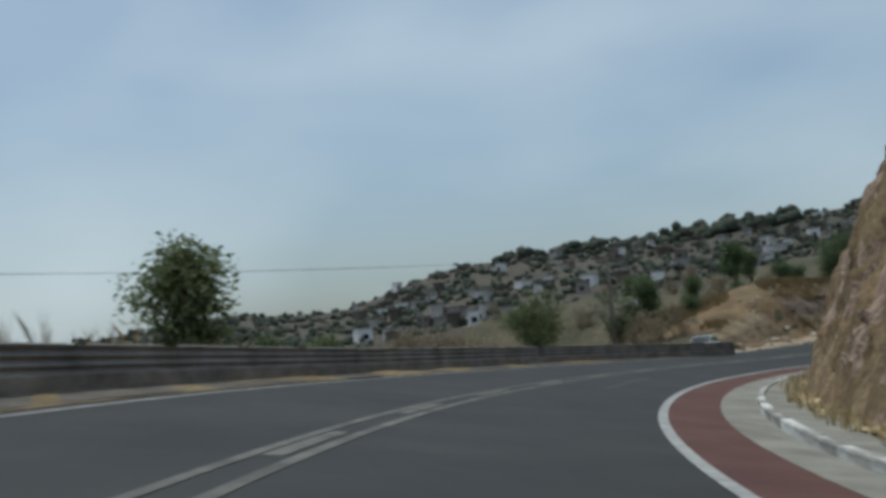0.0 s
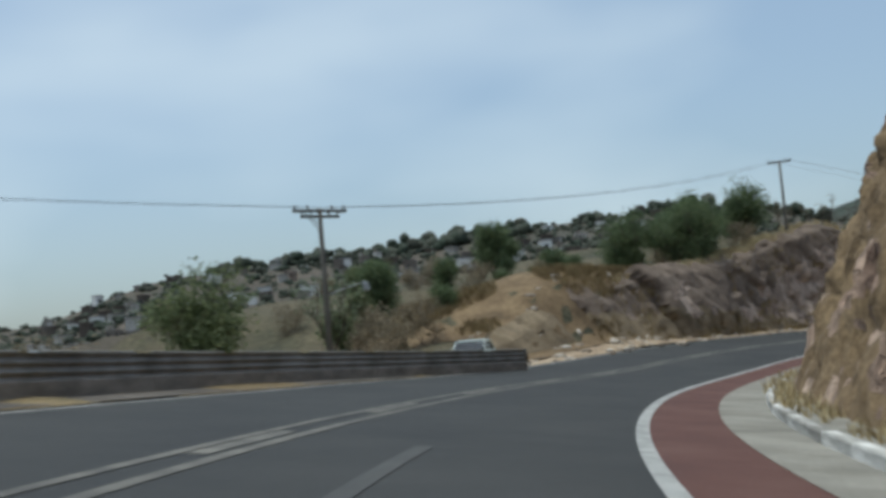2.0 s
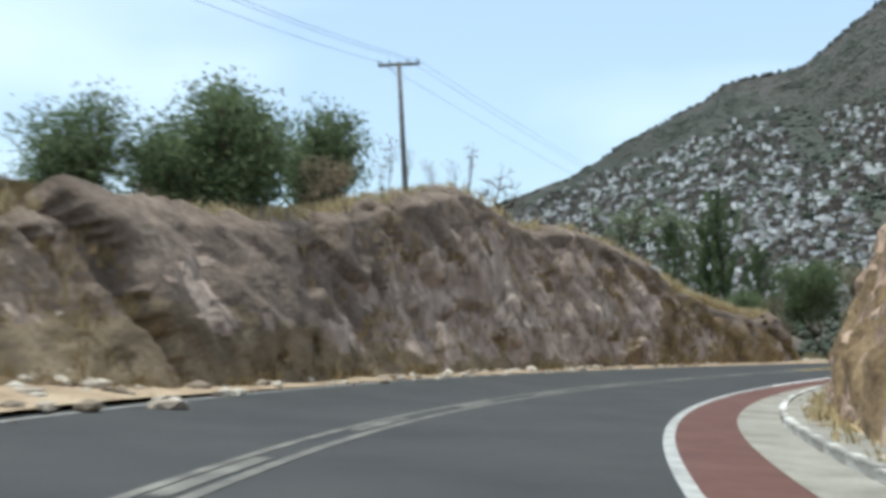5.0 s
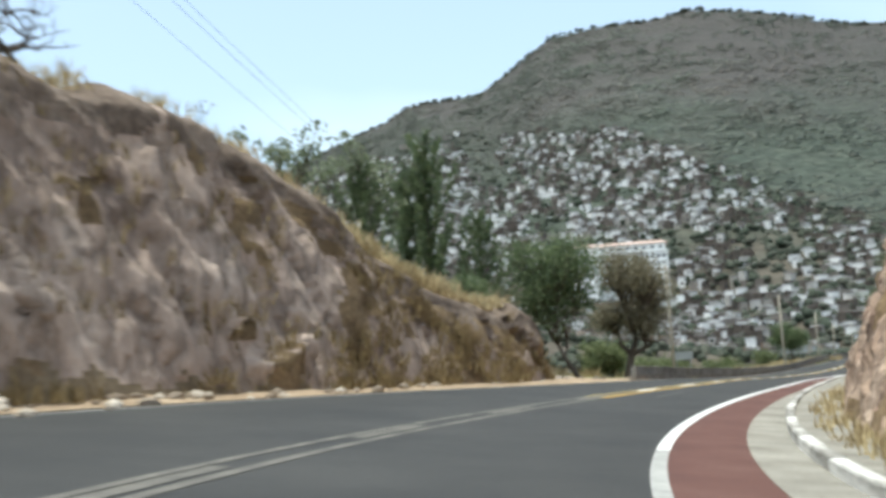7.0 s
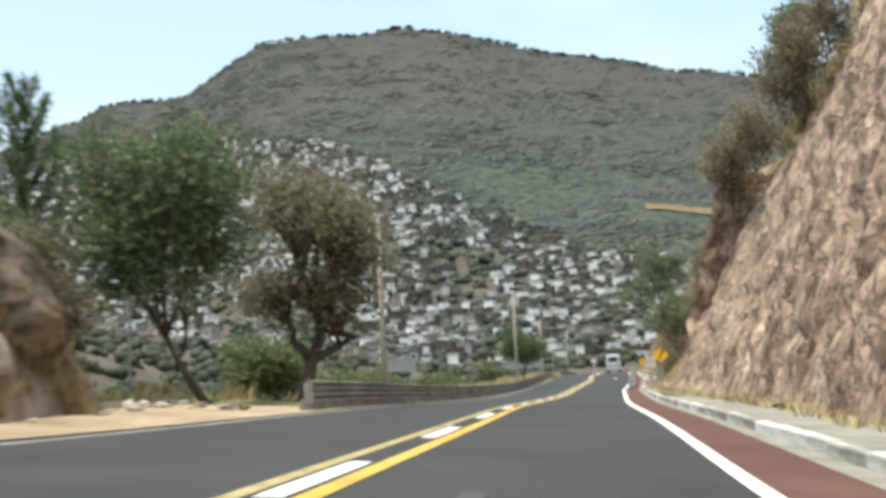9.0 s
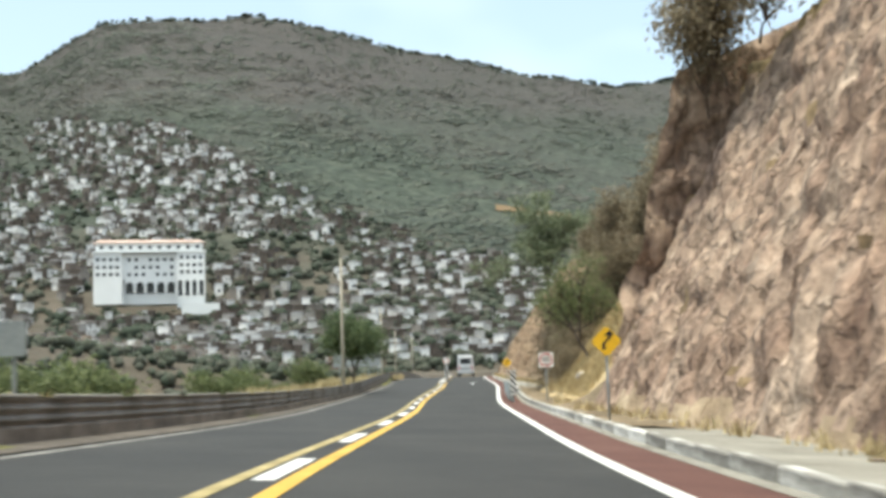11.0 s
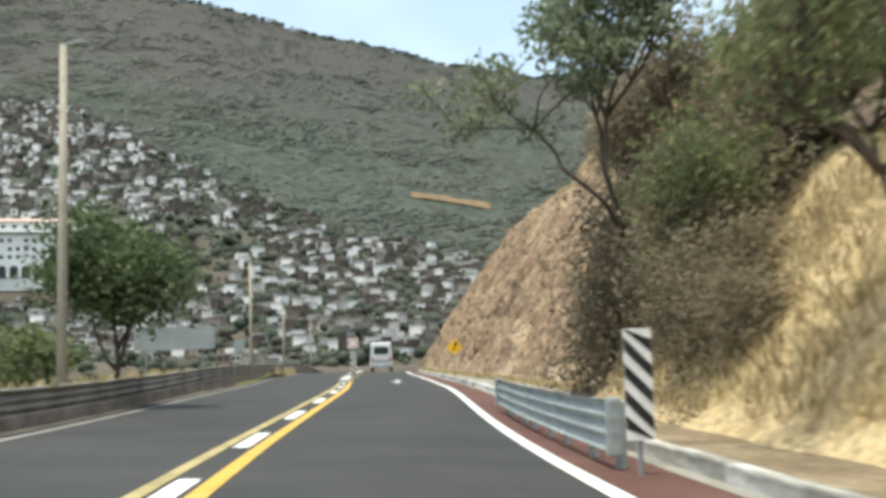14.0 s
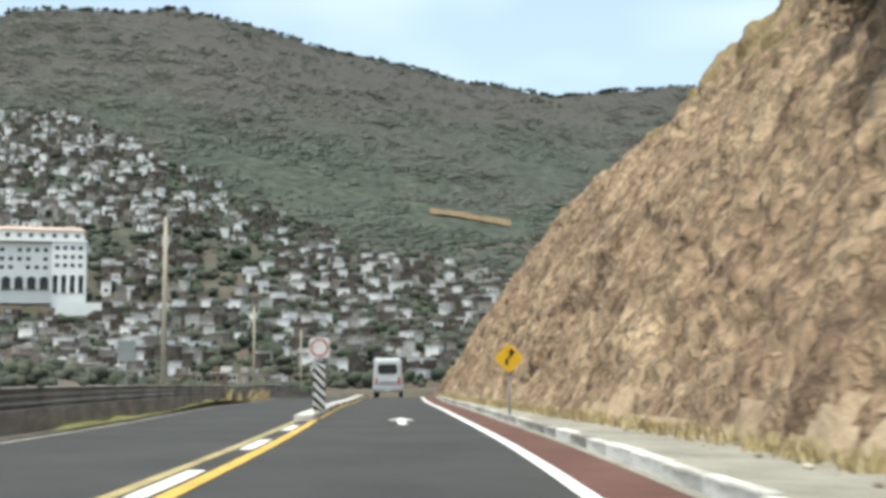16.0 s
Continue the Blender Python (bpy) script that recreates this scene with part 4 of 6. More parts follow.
def guard_rail(s0, s1, offset, face, mat, label, z0=0.3, z1=0.82, step=4.0, rise=lambda t: 0.0):
    """A corrugated three-wave steel rail in lapped lengths on short posts; face: +1 where the waves look left."""
    rail = thing("guard_rail", stand(s0, float(offset(s0))), label, "guard rail")
    inv = rail.matrix_basis.inverted()
    prof = [(0.036 * math.cos(2 * math.pi * 3 * i / 30), z0 + (z1 - z0) * i / 30) for i in range(31)]
    k = len(prof)
    a = s0
    while a < s1 - 0.5:
        b = min(a + step, s1)
        s = np.linspace(a, b + 0.12, 6)
        V, Fc = [], []
        for layer in (0.0, -0.006):
            for t in s:
                skew = 0.006 * (t - a) / step
                for o, z in prof:
                    V.append(inv @ Vector(lay(t, float(offset(t)) + face * (o + layer + skew), z + float(rise(t)))))
        n = len(s)
        base = grid_faces(n, k)
        Fc = [tuple(f) for f in base] + [tuple(f[::-1] + n * k) for f in base]
        for i in range(n - 1):
            Fc.append((i * k, (i + 1) * k, (i + 1) * k + n * k, i * k + n * k))
            Fc.append((i * k + k - 1, i * k + k - 1 + n * k, (i + 1) * k + k - 1 + n * k, (i + 1) * k + k - 1))
        for i in (0, n - 1):
            for j in range(k - 1):
                Fc.append((i * k + j, i * k + j + 1, i * k + j + 1 + n * k, i * k + j + n * k))
        part("rail", (V, Fc), mat, rail, smooth=True)
        if mat == "dullsteel":
            # the dull rails get a paler tube along their top
            rim = [inv @ Vector(lay(t, float(offset(t)) + face * 0.03, z1 + 0.012 + float(rise(t)))) for t in s[:-1]]
            part("top_edge", tube(rim, [0.03] * len(rim), 6), "cap", rail, "pale top edge")
        part("post", POST, parent=rail, at=inv @ stand(a + 0.3, float(offset(a + 0.3)) - face * 0.13, float(rise(a)) - (0.82 - z1)))
        part("post", POST, parent=rail, at=inv @ stand((a + b) / 2, float(offset((a + b) / 2)) - face * 0.13, float(rise(a)) - (0.82 - z1)))
        a = b
    for t in (s0, s1):
        e = inv @ stand(t, float(offset(t)), float(rise(t)))
        plate_end = part("end_plate", box(-0.09, 0.09, -0.03, 0.03, z0 - 0.05, z1 + 0.03, 0.025, 2), mat, rail, at=e)
        for z in (0.4, 0.56, 0.72):
            part("bolt", box(-0.02, 0.02, -0.045, -0.028, z, z + 0.03, 0.005), "zinc", plate_end)
    return rail


guard_rail(232.4, 247.2, by_edge(-0.45), 1, "zinc", "galvanised three-wave steel guard rail on short posts", 0.2, 0.76)
guard_rail(-40.0, 78.5, barrier_one, -1, "dullsteel", "long dull weathered guard rail on outside of bend")
guard_rail(175.0, 400.0, barrier_two, -1, "dullsteel", "dull weathered steel guard rail above the valley", 0.2, 0.68, rise=verge_rise)


def plinth(offset, s0, s1, h, w, rise=lambda t: 0.0):
    """A low solid footing, one cast length after another."""
    base = tagged(new("rail_footing"), "low stained concrete footing under the guard rail", "kerb", kind="structure")
    for a in np.arange(s0, s1, 6.0):
        b = min(a + 5.98, s1)
        s = np.linspace(a, b, 5)
        ring_pts = [(-w, -0.1), (-w, h * 0.9), (-w + 0.04, h), (w - 0.04, h), (w, h * 0.9), (w, -0.1)]
        secs = [[tuple(lay(t, float(offset(t)) + o, z + (float(rise(t)) if z > 0 else 0))) for o, z in ring_pts] for t in s]
        V = [p for sec in secs for p in sec]
        n = len(ring_pts)
        Fc = [(i * n + k, (i + 1) * n + k, (i + 1) * n + (k + 1) % n, i * n + (k + 1) % n) for i in range(4) for k in range(n)]
        part("footing", (V, Fc + [tuple(range(n)), tuple(4 * n + k for k in range(n))[::-1]]), "barrier", base)


plinth(lambda s: barrier_one(s) + 0.1, -40, 78.5, 0.34, 0.17)
plinth(lambda s: barrier_two(s) + 0.1, 175, 400, 0.26, 0.17, verge_rise)


# ---- signs ----
def plate(w, h, bevel=0.04, t=0.012):
    bm = bmesh.new()
    bmesh.ops.create_cube(bm, size=1.0)
    bmesh.ops.scale(bm, vec=(w, t, h), verts=bm.verts)
    bmesh.ops.bevel(bm, geom=[e for e in bm.edges if abs(e.verts[0].co.y - e.verts[1].co.y) > t / 2], offset=bevel, segments=3, affect="EDGES")
    return bm


def ring(r0, r1, y, n=48):
    V = [(r * math.cos(2 * math.pi * i / n), yy, r * math.sin(2 * math.pi * i / n)) for yy in (y, y + 0.004) for r in (r0, r1) for i in range(n)]
    Fc = []
    for i in range(n):
        j = (i + 1) % n
        Fc += [(i, j, n + j, n + i), (2 * n + j, 2 * n + i, 3 * n + i, 3 * n + j), (n + i, n + j, 3 * n + j, 3 * n + i), (i, 2 * n + i, 2 * n + j, j)]
    return V, Fc


def lettering(text, size, y, mat, parent, z=0.0):
    cu = bpy.data.curves.new("numeral", "FONT")
    cu.body, cu.size, cu.align_x, cu.align_y, cu.extrude = text, size, "CENTER", "CENTER", 0.002
    tmp = new("numeral", cu)
    bpy.context.view_layer.update()
    me = bpy.data.meshes.new_from_object(tmp.evaluated_get(bpy.context.evaluated_depsgraph_get()))
    bpy.data.objects.remove(tmp)
    me.materials.clear()
    me.materials.append(M[mat])
    return part("numeral", me, parent=parent, at=pose(0, y, z, 90, 0, 0))


def speed_sign(m, size, height, label, text="60"):
    sign = thing("speed_sign", m, label, "road sign")
    part("pole", tube([(0, 0, -0.6), (0, 0, height + size / 2)], [0.032, 0.032], 10), "grey", sign, smooth=True)
    up = pose(0, -0.05, height, 0, 0, 0)
    p = part("panel", plate(size, size), "signwhite", sign, "white square sign panel", at=up)
    part("ring", ring(size * 0.36, size * 0.44, -0.012), "signred", p, "red ring")
    if text:
        n = lettering(text, size * 0.56, -0.011, "black", p, size * 0.03)
        n.scale = (0.82, 1, 1)
        part("unit_bar", box(-size * 0.12, size * 0.12, -0.011, -0.007, -size * 0.28, -size * 0.24), "black", p)
    return sign


speed_sign(stand(226.7, -1.87, 0.2, 3), 0.64, 1.72, "square white speed sign with red ring on a post")


def striped_marker(m, w, h, base, label, tilt=1):
    """A narrow panel with slanting stripes."""
    mark = thing("object_marker", m, label, "road marker")
    part("pole", tube([(0, 0, -0.3), (0, 0, base + h * 0.8)], [0.03, 0.03], 8), "grey", mark)
    p = part("panel", plate(w, h, 0.01), "signwhite", mark, at=pose(0, -0.045, base + h / 2))
    step, band = 0.27, 0.135
    k = -h / 2 - w
    while k < h / 2 + w:
        pts = []
        for x, z in ((-w / 2, k - tilt * w / 2), (w / 2, k + tilt * w / 2), (w / 2, k + tilt * w / 2 + band), (-w / 2, k - tilt * w / 2 + band)):
            pts.append((x * 0.98, min(max(z, -h / 2), h / 2)))
        if abs(pts[0][1] - pts[3][1]) + abs(pts[1][1] - pts[2][1]) > 0.02:
            V = [(x, y, z) for y in (-0.0105, -0.007) for x, z in pts]
            part("stripe", (V, [(0, 1, 2, 3), (7, 6, 5, 4), (0, 4, 5, 1), (1, 5, 6, 2), (2, 6, 7, 3), (3, 7, 4, 0)]), "black", p)
        k += step
    return mark


striped_marker(stand(231.9, -0.62, 0.0, 4), 0.3, 1.15, 0.36, "black and white striped marker panel by guard rail", -1)
striped_marker(stand(282.6, 4.25, 0.0, 2), 0.34, 1.45, 0.25, "black and white striped marker at median nose", -1)
speed_sign(stand(282.75, 4.25, 0.0, 2), 0.58, 2.1, "small faded square sign above the median marker", "")


def bend_sign(m, size=0.64):
    sign = thing("warning_sign", m, "yellow diamond warning sign with black bend arrow", "road sign")
    part("pole", tube([(0, 0, -0.8), (0, 0, 2.1)], [0.032, 0.032], 10), "grey", sign, smooth=True)
    p = part("panel", plate(size, size, 0.05), "signyellow", sign, at=pose(0, -0.05, 1.75, 0, 45, 0))
    path = [(-0.07, -0.2), (-0.07, -0.06), (-0.02, 0.0), (0.05, 0.05), (0.08, 0.1), (0.08, 0.14)]
    w = 0.042
    V, Fc = [], []
    for i, (x, z) in enumerate(path):
        V += [(x - w, -0.011, z), (x + w, -0.011, z), (x - w, -0.007, z), (x + w, -0.007, z)]
    for i in range(len(path) - 1):
        a = 4 * i
        Fc += [(a, a + 1, a + 5, a + 4), (a, a + 4, a + 6, a + 2), (a + 1, a + 3, a + 7, a + 5)]
    part("arrow_shaft", (V, Fc), "black", p, at=pose(0, 0, 0, 0, -45, 0))
    T = [(-0.04, -0.011, 0.14), (0.2, -0.011, 0.14), (0.08, -0.011, 0.28), (-0.04, -0.007, 0.14), (0.2, -0.007, 0.14), (0.08, -0.007, 0.28)]
    part("arrow_head", (T, [(0, 1, 2), (0, 3, 4, 1), (1, 4, 5, 2), (2, 5, 3, 0)]), "black", p, at=pose(0, 0, 0, 0, -45, 0))


bend_sign(stand(283.1, -1.25, 0.1, 4))
bend_sign(stand(205.6, -1.8, 0.3, 3), 0.56)


def sign_board(m, w, h, base, label, posts=2):
    b = thing("sign_board", m, label, "sign board")
    part("panel", plate(w, h, 0.03, 0.03), "grey", b, at=pose(0, 0, base + h / 2))
    for x in ([-w * 0.35, w * 0.35] if posts == 2 else [0]):
        part("post", tube([(x, 0.05, -1.0), (x, 0.05, base + h * 0.9)], [0.035, 0.035], 8), "grey", b)
        part("bracket", box(x - 0.06, x + 0.06, 0.016, 0.05, base + h * 0.45, base + h * 0.55), "grey", b)


sign_board(stand(195.0, 9.2, 0.0), 1.35, 0.55, 1.25, "pale grey blank board on two low posts")
sign_board(stand(288, 10.9, 0.0), 0.6, 0.7, 1.75, "small blue-grey sign board on single post", 1)


sign_board(stand(268, 11.2, 0.0), 3.3, 0.95, 1.6, "wide blue-grey blank board on two posts")


def median_island(s0, s1):
    isl = tagged(new("median_island"), "narrow raised concrete median with dusty kerbs", "median", kind="structure")
    bm = box(-0.3, 0.3, -0.98, 0.98, -0.05, 0.2, 0.05, 2)
    me = bpy.data.meshes.new("kerb_block")
    bm.to_mesh(me)
    bm.free()
    me.materials.append(M["kerb"])
    for s in np.arange(s0, s1, 2.0):
        part("kerb_block", me, parent=isl, at=stand(s, float(lane(s)) + 0.35))


median_island(284, 380)


# ---- poles and wires ----
def power_pole(m, h, r, arms, label, lamp=False):
    p = thing("power_pole", m, label, "power pole")
    part("mast", tube([(0, 0, -1.5), (0, 0, h * 0.5), (0, 0, h)], [r, r * 0.85, r * 0.65], 10), "darkpole", p, smooth=True)
    for z, w in arms:
        part("crossarm", box(-w, w, -0.06, 0.06, h - z - 0.06, h - z + 0.06, 0.01), "darkpole", p)
        for x in (-w * 0.92, -w * 0.45, w * 0.45, w * 0.92):
            part("insulator", tube([(x, 0, h - z + 0.05), (x, 0, h - z + 0.12), (x, 0, h - z + 0.24)], [0.03, 0.055, 0.04], 8), "grey", p)
        part("brace", tube([(-w * 0.6, 0.07, h - z), (0, 0.07, h - z - 0.6)], [0.02, 0.02], 6), "zinc", p)
    if lamp:
        part("lamp_arm", tube([(0, 0, h - 3.7), (0.9, -0.1, h - 3.4), (1.7, -0.2, h - 3.2)], [0.035, 0.03, 0.03], 8), "grey", p)
        part("lamp_head", tube([(1.7, -0.2, h - 3.18), (1.8, -0.2, h - 3.22), (1.85, -0.2, h - 3.5), (1.85, -0.2, h - 3.6)], [0.06, 0.12, 0.17, 0.05], 10), "grey", p)
    return p


POLE_A, POLE_B, POLE_D = lay(76.7, 15.9, 0.0), np.array((54.2, 120.0, 8.6)), np.array((158.0, 182.0, -6.0))
power_pole(pose(*POLE_A, 0, 0, 20), 6.8, 0.14, [(0.1, 1.25), (0.34, 0.9)], "weathered concrete power pole with twin crossarms and lamp", True)
power_pole(pose(POLE_B[0], POLE_B[1], 8.6, 0, 0, -35), 7.1, 0.14, [(0.12, 0.95)], "dark weathered power pole with a crossarm above bank")
power_pole(pose(*POLE_D, 0, 0, -40), 19.0, 0.16, [(0.12, 1.2)], "tall weathered power pole beyond the roadside trees")
power_pole(pose(-60.0, 20.0, 0.5, 0, 0, 40), 9.0, 0.14, [(0.12, 1.2)], "weathered power pole standing beyond the bend")


def wire(a, b, sag, label):
    a, b = Vector(a), Vector(b)
    pts = [a.lerp(b, i / 20) - Vector((0, 0, sag * 4 * (i / 20) * (1 - i / 20))) for i in range(21)]
    tagged(part("cable", tube(pts, [0.008] * 21, 5), "black"), label, "cable", "overhead cables")


tops = [(Vector((POLE_A[0], POLE_A[1], POLE_A[2] + 6.85)), 20, 1.15), (Vector((POLE_B[0], POLE_B[1], 15.75)), -35, 0.85), (Vector((POLE_D[0], POLE_D[1], 13.1)), -40, 1.1)]
far_top = (Vector((-60, 20, 9.6)), 40, 1.1)
for i, j in ((0, 1), (1, 2)):
    for side in (-1, 0.5, 1):
        (p, a, w), (q, b, x) = tops[i], tops[j]
        wire(p + Vector((math.cos(radians(a)), math.sin(radians(a)), 0)) * w * side, q + Vector((math.cos(radians(b)), math.sin(radians(b)), 0)) * x * side, 0.9, "thin dark power cable sagging between two poles")
for side in (-1, 1):
    p, a, w = tops[0]
    q, b, x = far_top
    wire(q + Vector((math.cos(radians(b)), math.sin(radians(b)), 0)) * x * side, p + Vector((math.cos(radians(a)), math.sin(radians(a)), 0)) * w * side, 1.4, "thin dark power cable sagging between two poles")


def street_lamp(m, h, label):
    p = thing("lamp_post", m, label, "lamp post", "lamp posts along the valley side")
    part("mast", tube([(0, 0, -1.5), (0, 0, h * 0.5), (0, 0, h)], [0.125, 0.1, 0.075], 10), "pole", p, smooth=True)
    part("arm", tube([(0, 0, h - 0.1), (0.12, 0, h + 0.02), (0.25, 0, h + 0.05)], [0.035, 0.03, 0.025], 8), "grey", p)
    part("lamp_head", box(0.2, 0.5, -0.09, 0.09, h + 0.0, h + 0.09, 0.03, 2), "grey", p)


for s, d, h in ((192.8, 9.4, 7.6), (245.0, 9.05, 8.2), (294.4, 10.9, 7.6), (330, 11.7, 6.5), (362, 11.6, 7.0)):
    street_lamp(stand(s, d, -0.1), h, "slender pale concrete lamp post behind the parapet")


# ---- vehicles ----
def wheel(parent, x, y, r, w):
    t = part("wheel", tube([(-w / 2, 0, 0), (-w / 2 + 0.03, 0, 0), (w / 2 - 0.03, 0, 0), (w / 2, 0, 0)], [r * 0.9, r, r, r * 0.9], 20), "rubber", parent, at=pose(x, y, r), smooth=False)
    part("rim", tube([(-w / 2 - 0.01, 0, 0), (w / 2 + 0.01, 0, 0)], [r * 0.58, r * 0.58], 16), "zinc", t)


def loft(sections):
    """Skin through closed sections of equal counts, ends closed."""
    n = len(sections[0])
    V = [p for sec in sections for p in sec]
    Fc = [(i * n + k, i * n + (k + 1) % n, (i + 1) * n + (k + 1) % n, (i + 1) * n + k) for i in range(len(sections) - 1) for k in range(n)]
    return V, Fc + [tuple(range(n))[::-1], tuple((len(sections) - 1) * n + k for k in range(n))]


def rounded(y, w, z0, z1, r, n=4, taper=0.9):
    pts = []
    for cx, cz, a0 in ((1, 1, 0), (-1, 1, 90), (-1, -1, 180), (1, -1, 270)):
        ww = w * (taper if cz > 0 else 1)
        for i in range(n + 1):
            a = radians(a0 + 90 * i / n)
            pts.append((cx * (ww - r) + r * math.cos(a), y, (z1 - r if cz > 0 else z0 + r) + r * math.sin(a)))
    return pts


def coach(m):
    b = thing("bus", m, "silver-white passenger bus seen from behind, driving lane", "bus")
    part("body", loft([rounded(0.0, 1.0, 0.75, 2.75, 0.25), rounded(0.08, 1.12, 0.45, 2.95, 0.22), rounded(0.5, 1.16, 0.4, 3.02, 0.2), rounded(8.6, 1.16, 0.4, 3.02, 0.2), rounded(9.1, 1.08, 0.45, 2.9, 0.25)]), "coach", b)
    part("rear_window", plate(1.5, 0.75, 0.12, 0.03), "pane", b, at=pose(0, -0.004, 2.15))
    part("rear_bumper", box(-1.12, 1.12, -0.12, 0.1, 0.42, 0.68, 0.05, 2), "grey", b)
    part("number_plate", box(-0.2, 0.2, -0.14, -0.12, 0.5, 0.6), "signwhite", b)
    part("roof_unit", box(-0.75, 0.75, 0.6, 3.4, 3.0, 3.22, 0.06, 2), "black", b)
    part("grille", box(-0.7, 0.7, -0.035, 0.01, 0.95, 1.25, 0.02), "grey", b)
    for x in (-0.86, 0.86):
        part("tail_lamp", box(x - 0.09, x + 0.09, -0.03, 0.02, 0.95, 1.5, 0.03, 2), "lamp_red", b)
        part("wing_mirror", box(x * 1.42 - 0.06, x * 1.42 + 0.06, 8.6, 8.75, 1.9, 2.4, 0.03), "black", b)
        for i in range(5):
            part("side_window", box(x / 0.86 * 1.10 - 0.06, x / 0.86 * 1.10 + 0.06, 0.9 + i * 1.5, 2.25 + i * 1.5, 1.85, 2.6, 0.05), "pane", b)
        for y in (1.9, 7.4):
            wheel(b, x * 1.13, y, 0.46, 0.28)


coach(stand(338, 2.6, 0.0))


def saloon(m):
    c = thing("car", m, "pale green saloon car parked on the dirt", "car")
    lo = lambda y, w, z0, z1: rounded(y, w, z0, z1, 0.09, 3, 0.97)
    part("body", loft([lo(-2.1, 0.72, 0.4, 0.72), lo(-1.95, 0.82, 0.28, 0.86), lo(-0.9, 0.85, 0.25, 0.92), lo(1.0, 0.85, 0.25, 0.92), lo(1.9, 0.8, 0.28, 0.8), lo(2.1, 0.7, 0.38, 0.66)]), "carpaint", c, smooth=False)
    part("roof", loft([rounded(-1.05, 0.62, 1.25, 1.36, 0.05, 3, 0.95), rounded(-0.8, 0.64, 1.28, 1.4, 0.05, 3, 0.95), rounded(0.45, 0.64, 1.28, 1.4, 0.05, 3, 0.95), rounded(0.6, 0.62, 1.27, 1.37, 0.05, 3, 0.95)]), "carpaint", c)
    part("glasshouse", loft([rounded(-1.6, 0.72, 0.88, 0.95, 0.03, 3, 0.97), rounded(-1.05, 0.72, 0.88, 1.3, 0.04, 3, 0.86), rounded(0.55, 0.72, 0.88, 1.3, 0.04, 3, 0.86), rounded(1.25, 0.72, 0.88, 0.95, 0.03, 3, 0.97)]), "pane", c)
    for x in (-0.65, 0.65):
        for y0, y1 in ((-1.52, -1.0), (-0.25, -0.18), (0.58, 1.18)):
            part("pillar", tube([(x * 1.1, y0 if y0 < 0.5 else y1, 0.9), (x * 0.97, y1 if y0 < 0.5 else y0, 1.33)], [0.035, 0.03], 6), "carpaint", c)
        part("tail_lamp", box(x - 0.12, x + 0.12, -2.12, -2.02, 0.56, 0.7, 0.02), "lamp_red", c)
        part("headlamp", box(x - 0.14, x + 0.14, 2.02, 2.12, 0.5, 0.64, 0.02), "signwhite", c)
        for y in (-1.3, 1.3):
            wheel(c, x * 1.18, y, 0.3, 0.19)
    part("bumper", box(-0.8, 0.8, -2.18, -2.05, 0.36, 0.48, 0.03), "grey", c)
    part("bumper", box(-0.8, 0.8, 2.05, 2.18, 0.34, 0.46, 0.03), "grey", c)


saloon(stand(81.6, 11.6, float(near_height(np.array([81.6]), np.array([11.6]))[0]) + 0.03, 12))


